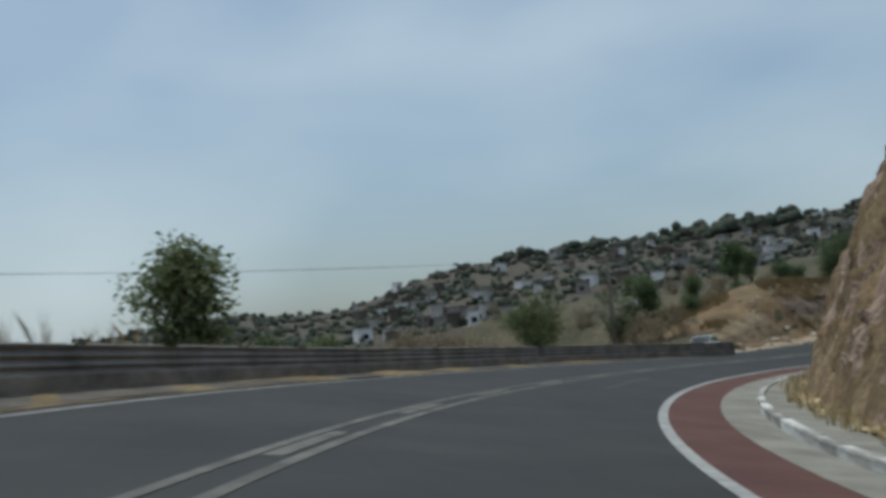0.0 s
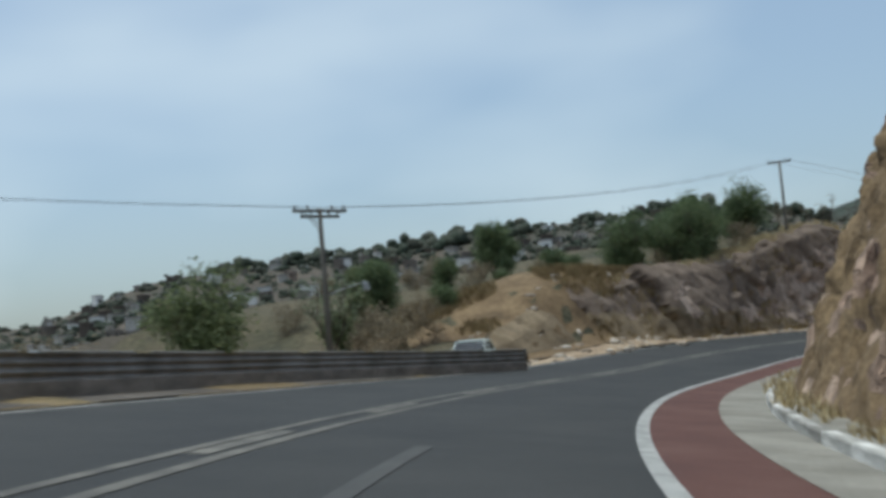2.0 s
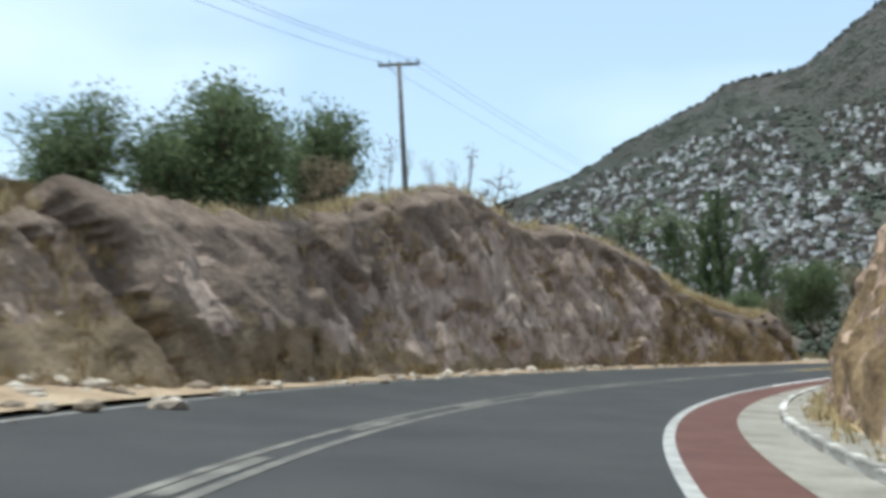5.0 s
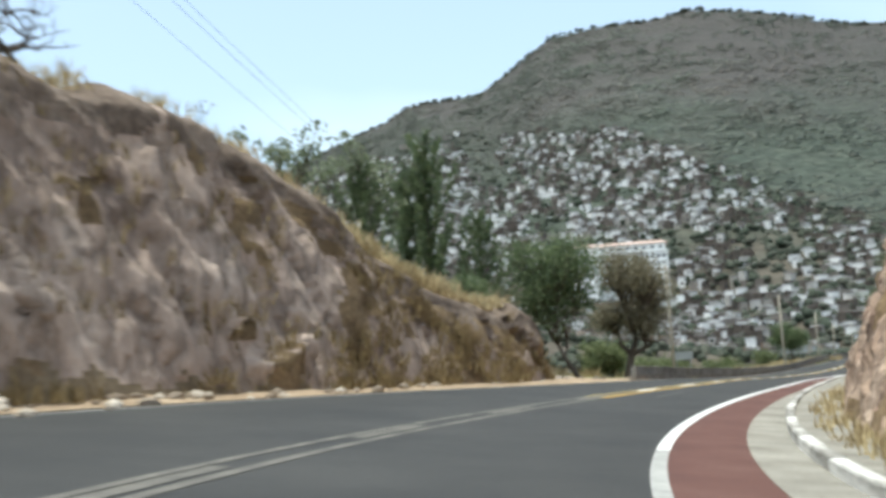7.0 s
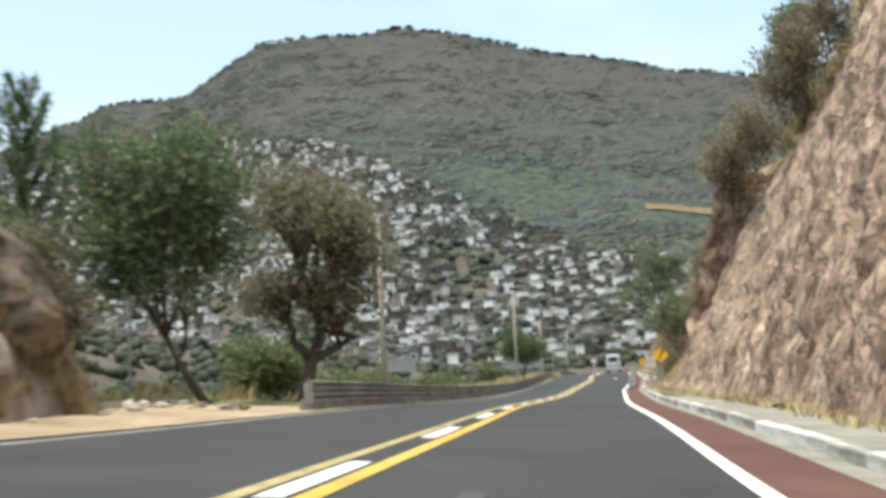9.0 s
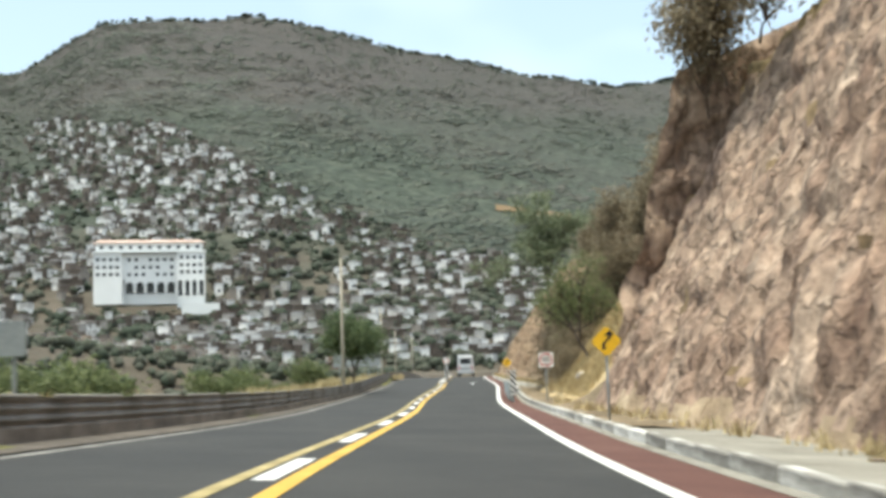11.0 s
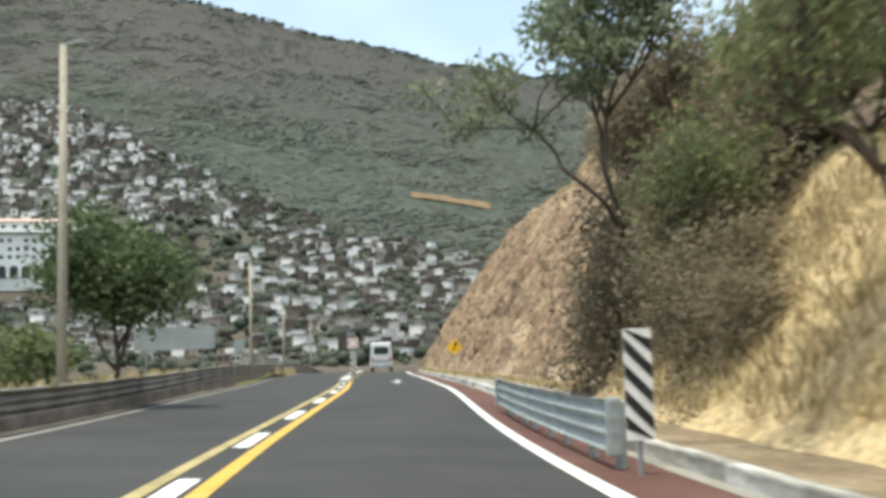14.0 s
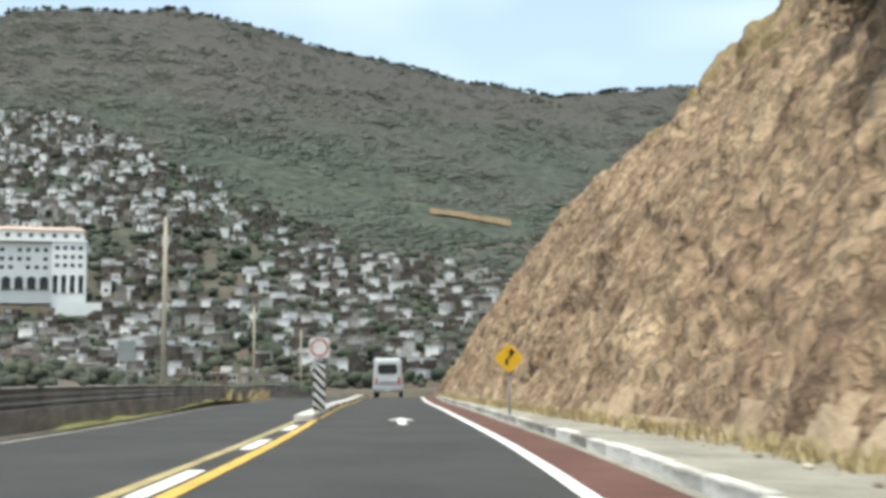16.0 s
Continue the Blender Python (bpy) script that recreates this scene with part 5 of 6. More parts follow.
# ---- trees and shrubs ----
def tree_parts(seed, height, spread, trunk_h, leaves, leaf, clump, thick=0.03, lean=0.0, levels=3, forks=4, up=0.5, drop=0.0):
    """A trunk that forks into limbs, and leaves in loose clumps at the twigs. Returns two (verts, faces)."""
    r = random.Random(seed)
    segs, tips = [], []

    def grow(p, way, length, rad, level):
        n = 4
        pts, q, w = [p], p, way
        for i in range(n):
            w = (w + Vector((r.gauss(0, 0.16), r.gauss(0, 0.16), r.gauss(0.02, 0.1)))).normalized()
            q = q + w * length / n
            pts.append(q)
        segs.append((pts, [rad * (1 - 0.5 * i / n) for i in range(n + 1)], 6 if level == 0 else 4))
        if level == levels:
            tips.append((q, w))
            return
        if level >= 1:
            tips.append((q, w))
        for k in range(forks + (level == 0)):
            a = 2 * math.pi * (k + r.random() * 0.7) / (forks + (level == 0))
            out = Vector((math.cos(a), math.sin(a), up + r.gauss(0, 0.25) - drop * level)).normalized()
            start = pts[-1] if r.random() < 0.6 else pts[r.randint(2, n)]
            grow(start, (w * 0.5 + out * 0.9).normalized(), length * r.uniform(0.55, 0.8), rad * 0.6, level + 1)

    top = Vector((0, 0, trunk_h))
    grow(Vector((0, 0, -0.4)), Vector((lean, 0, 1)).normalized(), trunk_h + 0.4, thick * height, 0)
    pts_all = [Vector(p) for seg in segs for p in seg[0]]
    reach = max(0.1, max(math.hypot(p.x - lean * trunk_h, p.y) for p in pts_all))
    tall = max(p.z for p in pts_all)
    fx, fz = (spread - clump * 0.6) / reach, (height - clump * 0.6 - trunk_h * 0.8) / max(0.1, tall - trunk_h * 0.8)

    def fit(p):
        z = p.z if p.z < trunk_h * 0.8 else trunk_h * 0.8 + (p.z - trunk_h * 0.8) * fz
        k, mid = (fx if p.z > trunk_h * 0.7 else 1), lean * min(max(p.z, 0), trunk_h)
        return Vector((mid + (p.x - mid) * k, p.y * k, z))

    V, Fc = [], []
    for pts, rad, sides in segs:
        v, f = tube([fit(p) for p in pts], rad, sides)
        Fc += [tuple(i + len(V) for i in face) for face in f]
        V += v
    LV, LF = [], []
    if leaves:
        per = max(3, leaves // len(tips))
        for q, w in tips:
            c = fit(q)
            keep = r.uniform(0.35, 1.25)
            for _ in range(int(per * keep)):
                p = c + Vector((r.triangular(-1, 1), r.triangular(-1, 1), r.triangular(-0.7, 0.7))) * clump * 1.2
                a = Vector((r.gauss(0, 1), r.gauss(0, 1), r.gauss(0, 0.7))).normalized()
                b = a.cross(Vector((r.gauss(0, 1), r.gauss(0, 1), r.gauss(0, 1)))).normalized()
                size = leaf * r.uniform(0.6, 1.4)
                i = len(LV)
                LV += [p - a * size - b * size * 0.35, p - a * size * 0.3 + b * size * 0.6, p + a * size * 1.1]
                LF.append((i, i + 1, i + 2))
    return (V, Fc), (LV, LF)


KINDS = {}


def plant(kind, x, y, z, label, category="tree", turn=None, size=1.0, group="", name=None, **shape):
    """A tree or shrub of a kind; each kind is grown once and shared."""
    leafmat = shape.pop("leafmat", "leaf")
    if kind not in KINDS:
        (V, Fc), (LV, LF) = tree_parts(**shape)
        KINDS[kind] = (mesh_of("trunk", V, Fc, "bark", True), mesh_of("crown", LV, LF, leafmat) if LV else None)
    trunk, crown = KINDS[kind]
    m = pose(x, y, z, 0, 0, rng.uniform(0, 360) if turn is None else turn) @ Matrix.Diagonal((size, size, size, 1))
    t = thing(name or category, m, label, category, group)
    part("trunk", trunk, parent=t)
    if crown:
        part("crown", crown, parent=t)
    return t


def plant_at(kind, s, d, label, category="tree", sink=0.15, h=None, **kw):
    x, y, z = lay(s, d, float(near_height(np.array([s]), np.array([d]))[0]) if h is None else h)
    return plant(kind, x, y, z - sink, label, category, **kw)


plant_at("leafy", 36.5, 16.6, "leafy green bush tree behind the guard rail", size=1.25, seed=5, height=4.4, spread=2.1, trunk_h=0.4, leaves=6500, leaf=0.11, clump=0.8, leafmat="leaf", levels=3)
plant("lofty", 5.1, 85.5, -0.3, "green leafy tree below the guard rail", seed=9, height=7.2, spread=2.9, trunk_h=1.2, leaves=6500, leaf=0.13, clump=0.85, leafmat="leaf", thick=0.016)
plant("baresrub", -4.0, 74.3, -0.6, "pale almost bare shrub beyond the guard rail", "shrub", seed=8, height=4.2, spread=2.4, trunk_h=0.6, leaves=420, leaf=0.1, clump=0.5, leafmat="paleleaf", thick=0.012)
for k, (s, d, z) in enumerate(((72, 22, 0.9), (84, 17.5, 0.9), (86.5, 20, 0.9), (89, 18, 0.8), (79, 24, 0.9))):
    plant_at("thicket", s, d, "grey-brown dry thicket with thin twigs", "shrub", size=z, seed=12, height=4.0, spread=2.2, trunk_h=0.4, leaves=1700, leaf=0.11, clump=0.6, leafmat="brownleaf", thick=0.01, group="dry shrubs by the lay-by")
plant_at("sparse", 85.5, 21.5, "sparse pale green tree among dry shrubs", seed=15, height=5.6, spread=2.6, trunk_h=1.2, leaves=900, leaf=0.13, clump=0.5, leafmat="paleleaf", thick=0.012)
plant_at("dark", 112, 29, "dark green tree on the scrubby rise", seed=19, height=5.2, spread=2.2, trunk_h=0.4, leaves=5600, leaf=0.13, clump=0.95, leafmat="darkleaf")
plant_at("round", 113.8, 25.5, "round dark green bush on the bank", "shrub", seed=21, height=2.6, spread=1.4, trunk_h=0.2, leaves=3600, leaf=0.09, clump=0.6, leafmat="darkleaf")
plant_at("big", 118, 16.6, "large dense dark green tree above the bank", seed=23, height=7.4, spread=4.3, trunk_h=0.3, leaves=15000, leaf=0.13, clump=1.1, leafmat="darkleaf", up=0.2, forks=5, sink=0.3, size=0.8)
plant_at("big", 121.5, 18.8, "large dense dark green tree above the bank", size=0.78, sink=0.3)
plant_at("big", 115.5, 19.5, "large dense dark green tree above the bank", size=0.7, sink=0.3)
plant_at("big", 126.5, 23.5, "large dense dark green tree above the bank", size=0.62, sink=0.3)
plant_at("big2", 130.3, 19.6, "olive green tree above the bank", seed=27, height=5.6, spread=3.5, trunk_h=0.3, leaves=12000, leaf=0.11, clump=0.85, leafmat="darkleaf", up=0.2, forks=5, h=8.2)
plant_at("big2", 133.0, 22.0, "olive green tree above the bank", size=0.8, h=8.4)
plant_at("big2", 121, 21, "olive green tree above the bank", size=0.75)
plant_at("thicket", 123, 15.2, "grey-brown dry thicket with thin twigs", "shrub", size=0.7)
plant_at("bare", 140.8, 16.2, "wide bare-branched leafless tree on bank crest", h=8.5, seed=33, height=3.2, spread=3.1, trunk_h=0.9, leaves=0, leaf=0.1, clump=0.1, thick=0.04, levels=4, forks=3, up=0.2)
for k, (s, d, z, h) in enumerate(((127.8, 14.9, 1.1, 7.4), (130.5, 15.6, 0.9, 8.0), (133.2, 16.2, 0.8, 8.3), (135.9, 15.4, 1.2, 8.3), (136.4, 18.3, 0.75, 8.8), (136.1, 16.8, 0.95, 8.4), (146.5, 14.4, 0.7, 6.9), (134.5, 19.5, 1.0, 8.6))):
    plant_at("sapling", s, d, "thin leafless sapling on the bank crest", "shrub", size=z, h=h, seed=36, height=3.0, spread=0.7, trunk_h=1.2, leaves=60, leaf=0.08, clump=0.25, leafmat="brownleaf", thick=0.012, levels=3, forks=2, up=1.2, group="bare saplings on the crest")
plant_at("spindly", 168, 20.3, "spindly tree with sparse leaf clusters", h=2.8, size=1.28, seed=41, height=7.6, spread=2.3, trunk_h=2.2, leaves=1500, leaf=0.13, clump=0.4, leafmat="paleleaf", thick=0.013, levels=3, forks=3, up=0.9)
plant_at("spindly", 163, 21.8, "spindly tree with sparse leaf clusters", h=3.5, size=1.2)


def plume_tree(seed, height, reach, boughs, leaves):
    """A straight trunk with steep slender boughs, feathered with needles."""
    r = random.Random(seed)
    V, Fc = tube([(0, 0, -0.5), (0.1, 0, height * 0.5), (0, 0.05, height)], [0.17, 0.11, 0.015], 6)
    LV, LF = [], []
    for k in range(boughs):
        z0 = height * (0.12 + 0.84 * k / boughs)
        a, length = k * 2.4 + r.uniform(-0.4, 0.4), reach * (1.15 - z0 / height) * r.uniform(0.7, 1.25) + 0.25
        pts = [Vector((math.cos(a) * length * q * 0.62, math.sin(a) * length * q * 0.62, z0 + length * (0.55 * q + 0.75 * q * q))) for q in (0, 0.35, 0.7, 1.0)]
        v, f = tube(pts, [0.04, 0.03, 0.018, 0.006], 4)
        Fc += [tuple(i + len(V) for i in face) for face in f]
        V += v
        for _ in range(int(leaves / boughs * (0.5 + length / reach))):
            q = r.random() ** 0.7
            p = pts[0].lerp(pts[1], q * 2) if q < 0.5 else pts[1].lerp(pts[3], q * 2 - 1)
            p = p + Vector((r.gauss(0, 0.1), r.gauss(0, 0.1), r.gauss(0, 0.12)))
            w = Vector((math.cos(a) * 0.5 + r.gauss(0, 0.5), math.sin(a) * 0.5 + r.gauss(0, 0.5), r.gauss(0.5, 0.6))).normalized()
            side = w.cross(Vector((r.gauss(0, 1), r.gauss(0, 1), r.gauss(0, 1)))).normalized() * 0.045
            i = len(LV)
            LV += [p - side, p + side, p + w * r.uniform(0.25, 0.5)]
            LF.append((i, i + 1, i + 2))
    return (V, Fc), (LV, LF)


(tv, tf), (lv, lf) = plume_tree(46, 13.0, 3.9, 26, 5600)
KINDS["pine"] = (mesh_of("trunk", tv, tf, "bark", True), mesh_of("crown", lv, lf, "darkleaf"))
for s, d, z in ((178, 20.1, 1.04), (180.8, 18.0, 0.72), (177.4, 21.2, 0.88), (166.5, 19.0, 0.62)):
    plant_at("pine", s, d, "tall narrow dark casuarina with feathery foliage", size=z, h=0.8 if s > 170 else 2.5, group="casuarinas beyond the bank")
plant_at("roadtree", 180.1, 12.0, "dark green roadside tree with leaning trunk", h=0.2, turn=heading(179.8) + 180, seed=52, height=8.6, spread=3.9, trunk_h=2.3, leaves=15000, leaf=0.115, clump=1.0, leafmat="darkleaf", thick=0.02, lean=0.7, up=0.4, forks=5)
plant_at("browntree", 183.7, 10.4, "brown dry-leaved tree beside the dirt apron", h=0.25, turn=heading(183) + 40, seed=57, height=8.0, spread=3.5, trunk_h=3.0, leaves=16000, leaf=0.1, clump=0.95, leafmat="oliveleaf", thick=0.034, lean=0.12, forks=5, up=0.45)
plant_at("roadtree", 174, 17.5, "dark green tree behind the earth bank", size=0.75)
plant_at("browntree", 178, 17, "brown dry-leaved tree beside the dirt apron", size=0.8)
plant_at("laurel", 249.4, 9.3, "dense rounded dark green tree on clear trunk", h=-0.1, seed=63, height=5.5, spread=2.5, trunk_h=1.7, leaves=12000, leaf=0.11, clump=0.95, leafmat="darkleaf", thick=0.02)
for k in range(64):
    s, d = rng.uniform(186, 268), 12.5 + 30 * rng.random() ** 1.5
    plant_at("weedbush", s, d, "low yellow-green bush on the valley slope", "shrub", size=rng.uniform(0.6, 1.25), seed=68, height=2.6, spread=1.7, trunk_h=0.3, leaves=1700, leaf=0.12, clump=0.6, leafmat="leaf", thick=0.012, group="bushes on the valley slope")
for k in range(70):
    s, d = rng.uniform(46, 122), rng.uniform(18, 44)
    if 118 < s and d < 24:
        continue
    kind = rng.choice(("thicket", "thicket", "dark", "leafy", "round"))
    plant_at(kind, s, d, {"thicket": "grey-brown dry thicket with thin twigs", "dark": "dark green tree on the scrubby rise", "leafy": "green leafy tree below the guard rail", "round": "round dark green bush on the bank"}[kind], "tree" if kind in ("dark", "leafy") else "shrub", size=rng.uniform(0.5, 0.85), sink=0.4)
for k in range(34):
    s, d = rng.uniform(52, 86), rng.uniform(15.5, 32)
    kind = rng.choice(("thicket", "thicket", "round", "leafy"))
    if abs(s - 77) + abs(d - 15.9) > 2.5 and (s < 84 or d > 18):
        plant_at(kind, s, d, {"thicket": "grey-brown dry thicket with thin twigs", "leafy": "green leafy tree below the guard rail", "round": "round dark green bush on the bank"}[kind], "shrub", size=rng.uniform(0.5, 0.8), sink=0.3)
# right side: gully trees, thicket, crest shrubs
plant_at("mesquite", 232.3, -4.5, "feathery light green tree leaning over the gully", h=2.0, turn=heading(241) + 180, seed=74, height=5.6, spread=2.5, trunk_h=1.7, leaves=5200, leaf=0.075, clump=0.65, leafmat="leaf", thick=0.018, lean=0.3, forks=4, up=0.4)
for s, d, z, h in ((243.0, -4.6, 1.1, 0.9), (246.5, -5.6, 0.85, 0.9)):
    plant_at("greenbush", s, d, "light green bushy tree in the thicket", size=z, h=h, seed=75, height=5.4, spread=2.5, trunk_h=0.6, leaves=6000, leaf=0.08, clump=0.8, leafmat="leaf", thick=0.018)
for k, (s, d, z, h) in enumerate(((238.5, -3.9, 0.48, 0.3), (241, -4.2, 0.62, 0.5), (243.5, -4.6, 0.75, 0.8), (246, -4.7, 0.8, 0.6), (248.5, -4.6, 0.85, 0.5), (250, -4.7, 0.95, 0.5), (251.5, -5.6, 0.95, 0.6), (250.5, -6.8, 1.0, 1.6), (247.5, -6.8, 1.1, 2.2), (245, -7.5, 1.0, 3.6), (249, -8.5, 0.7, 4.6), (241.5, -9, 0.6, 5.0))):
    plant_at("thickbush", s, d, "dense grey-brown dry thicket on the slope", "shrub", size=z, h=h - 0.3, seed=79, height=6.6, spread=3.1, trunk_h=0.3, leaves=19000, leaf=0.095, clump=1.05, leafmat="brownleaf", thick=0.009, levels=3, forks=5, up=0.15, group="dry thicket by the guard rail")
plant_at("airy", 248.2, -3.0, "tall airy tree with silvery sparse leaves", h=0.5, turn=heading(250) + 180, seed=83, height=12.2, spread=4.3, trunk_h=7.8, lean=0.04, leaves=8000, leaf=0.12, clump=0.6, leafmat="paleleaf", thick=0.0085, levels=3, forks=4, up=0.75)
for k in range(44):
    s, d = rng.uniform(232, 256), -rng.uniform(9.8, 13.0)
    plant_at("brownbush", s, d, "dense grey-brown dry shrub on the scree", "shrub", size=rng.uniform(0.7, 1.4), sink=0.4, seed=80, height=3.6, spread=1.9, trunk_h=0.3, leaves=3600, leaf=0.095, clump=0.75, leafmat="brownleaf", thick=0.012, group="dry shrubs above the gully")
plant_at("dark", 204, -9.6, "dark green tree on the rock crest", size=0.95, h=14.2)
for k in range(44):
    s = rng.uniform(172, 211)
    d = float(wall_foot(min(s, 224.0))) - float(wall_lean(s)) * float(wall_top(min(s, 224.0))) - rng.uniform(0.6, 4.5)
    plant_at("brownbush", s, d, "dense grey-brown dry shrub on rock crest", "shrub", size=rng.uniform(0.6, 1.15), sink=0.5, group="shrubs on the rock crest")
for k in range(6):
    s = rng.uniform(180, 211)
    d = float(wall_foot(s)) - float(wall_lean(s)) * float(wall_top(s)) - rng.uniform(2, 5)
    plant_at("dark", s, d, "dark green tree on the rock crest", size=rng.uniform(0.6, 0.9), sink=0.4)
for s, d, z in ((150, -10, 0.9), (120, -9.5, 0.8), (158, -9.5, 0.7), (284, -9.6, 0.6), (292, -11, 0.7), (270, -10, 0.7), (262, -10.5, 1.3), (300, -12, 0.6), (257, -11, 1.3), (265, -11.5, 1.6), (268, -10.0, 1.2), (272, -11.0, 1.3), (275, -10.5, 0.9), (261, -13, 1.6), (279, -10.8, 0.8)):
    plant_at("brownbush", s, d, "dense grey-brown dry shrub on rock crest", "shrub", size=z, sink=0.3, group="shrubs on the rock crest")


for s, d, z, h in ((214, -7.2, 1.2, 11.2), (211, -7.5, 1.2, 11.8), (216, -7.0, 1.1, 10.6), (205, -8.2, 1.2, 12.9), (200, -8.6, 1.1, 13.4), (195, -8.8, 0.9, 13.8), (271, -8.8, 1.3, 9.2), (274, -9.0, 1.2, 9.4), (268, -9.0, 1.4, 9.2), (277, -9.2, 1.0, 9.7), (265, -9.6, 1.5, 10.0)):
    plant_at("brownbush", s, d, "dense grey-brown dry shrub on rock crest", "shrub", size=z, h=h, group="shrubs on the rock crest")


# ---- grass, weeds and stones ----
def tufts(name, places, blades, height, label, mat="blade", width=0.035):
    V, Fc = [], []
    for x, y, z in places:
        hh = height * rng.uniform(0.5, 1.3)
        for _ in range(blades):
            a, lean = rng.uniform(0, 6.28), rng.uniform(0.05, 0.6) * hh
            bx, by = x + rng.gauss(0, 0.09), y + rng.gauss(0, 0.09)
            c, s = math.cos(a), math.sin(a)
            i = len(V)
            V += [(bx - s * width, by + c * width, z - 0.05), (bx + s * width, by - c * width, z - 0.05), (bx + c * lean * 0.5, by + s * lean * 0.5, z + hh * 0.65), (bx + c * lean, by + s * lean, z + hh)]
            Fc += [(i, i + 1, i + 2), (i + 1, i + 3, i + 2)]
    tagged(part(name, (V, Fc), mat), label, "grass", kind="stuff")


def scatter(n, s0, s1, d0, d1, lift=0.1, patch=0.0):
    out = []
    while len(out) < n:
        s, d = rng.uniform(s0, s1), rng.uniform(d0, d1)
        if patch and noise.noise(Vector((s * 0.22, d * 0.22, patch))) < 0.0:
            continue
        x, y, z = lay(s, d, float(near_height(np.array([s]), np.array([d]))[0]) + lift)
        out.append((x, y, z))
    return out


crest = []
for k in range(3800):
    s = rng.uniform(100, 165) if k < 2600 else rng.uniform(150, 167)
    if k < 2600 and noise.noise(Vector((s * 0.35, 0.0, 6.1))) < -0.12:
        continue
    d = float(bank_foot(s)) + float(bank_lean(s)) * float(bank_top(s)) + rng.uniform(0.3, 4.0)
    crest.append(tuple(lay(s, d, float(bank_top(s)) + 0.1)))
face = []
for k in range(1900):
    s = rng.uniform(98, 163) if k < 1300 else rng.uniform(148, 167)
    hh = rng.random() ** 1.4 * float(bank_top(s)) * 0.95
    if noise.noise(Vector((s * 0.3, hh * 0.5, 9.1))) > -0.05:
        face.append(tuple(lay(s, float(bank_foot(s)) + float(bank_lean(s)) * hh - 0.15, hh - 0.2)))
tufts("bank_grass", face, 6, 0.38, "withered grass tufts clinging to the bank", "straw", 0.02)
tufts("crest_grass", crest, 6, 0.5, "tall dry grass fringe along the bank crest", "blade", 0.02)
tufts("slope_grass", scatter(5000, 222, 248, -7.4, -3.0, 0.1), 6, 0.26, "yellow dry grass on the gully slope", "blade", 0.02)
tufts("berm_grass", scatter(1500, -40, 60, 12.2, 20, 0.05, 5.2), 6, 0.45, "dry grass and weeds behind the guard rail", "straw", 0.02)
tufts("layby_grass", scatter(2200, 86, 112, 11.5, 24, 0.08, 2.2), 7, 0.4, "tawny dry grass on the lay-by slope", "straw", 0.022)
tufts("foot_grass", [tuple(lay(s, float(bank_foot(s)) - rng.uniform(-0.8, 0.3), 0.05)) for s in (rng.uniform(100, 165) for _ in range(1400)) if noise.noise(Vector((s * 0.3, 2.0, 1.0))) > 0.05], 6, 0.32, "dry grass along the foot of bank", "straw", 0.025)
tufts("valley_weeds", scatter(2200, 178, 330, 10.6, 20, 0.05, 3.1), 7, 0.6, "yellow-green weeds behind the guard rail")
tufts("verge_grass", [tuple(lay(s, float(wall_foot(min(s, 224.0)) if s < 228 else cliff_foot(s)) + rng.uniform(-0.2, 0.5), 0.14)) for s in [rng.uniform(0, 226) for _ in range(700)] + [rng.uniform(254, 335) for _ in range(700)]], 6, 0.28, "dry grass along the foot of the rock")
wall_grass = []
for _ in range(700):
    s = rng.uniform(168, 211)
    d = float(wall_foot(min(s, 224.0))) - float(wall_lean(s)) * float(wall_top(min(s, 224.0))) - rng.uniform(-0.2, 4)
    wall_grass.append(tuple(lay(s, d, float(wall_top(min(s, 224.0))) + 0.3)))
tufts("rock_crest_grass", wall_grass, 8, 0.8, "dry brown grass hanging over the rock crest")
tall = scatter(26, 8, 40, 13.5, 17, 0.0)
tufts("dry_stalks", tall, 4, 1.2, "tall dead weed stalks behind the guard rail", "straw", 0.012)


def stones(name, places, size, label, mat="stone"):
    V, Fc = [], []
    ico = [(0, 0, -1), (0.72, -0.53, -0.45), (-0.28, -0.85, -0.45), (-0.89, 0, -0.45), (-0.28, 0.85, -0.45), (0.72, 0.53, -0.45), (0.28, -0.85, 0.45), (-0.72, -0.53, 0.45), (-0.72, 0.53, 0.45), (0.28, 0.85, 0.45), (0.89, 0, 0.45), (0, 0, 1)]
    tri = [(0, 1, 2), (1, 0, 5), (0, 2, 3), (0, 3, 4), (0, 4, 5), (1, 5, 10), (2, 1, 6), (3, 2, 7), (4, 3, 8), (5, 4, 9), (1, 10, 6), (2, 6, 7), (3, 7, 8), (4, 8, 9), (5, 9, 10), (6, 10, 11), (7, 6, 11), (8, 7, 11), (9, 8, 11), (10, 9, 11)]
    for x, y, z in places:
        r = size * rng.uniform(0.35, 1.3) ** 2
        i = len(V)
        sx, sy, sz = rng.uniform(0.7, 1.4), rng.uniform(0.7, 1.4), rng.uniform(0.5, 0.9)
        for a, b, c in ico:
            k = r * rng.uniform(0.75, 1.25)
            V.append((x + a * k * sx, y + b * k * sy, z + c * k * sz))
        Fc += [(a + i, b + i, c + i) for a, b, c in tri]
    tagged(part(name, (V, Fc), mat), label, "stones", kind="stuff")


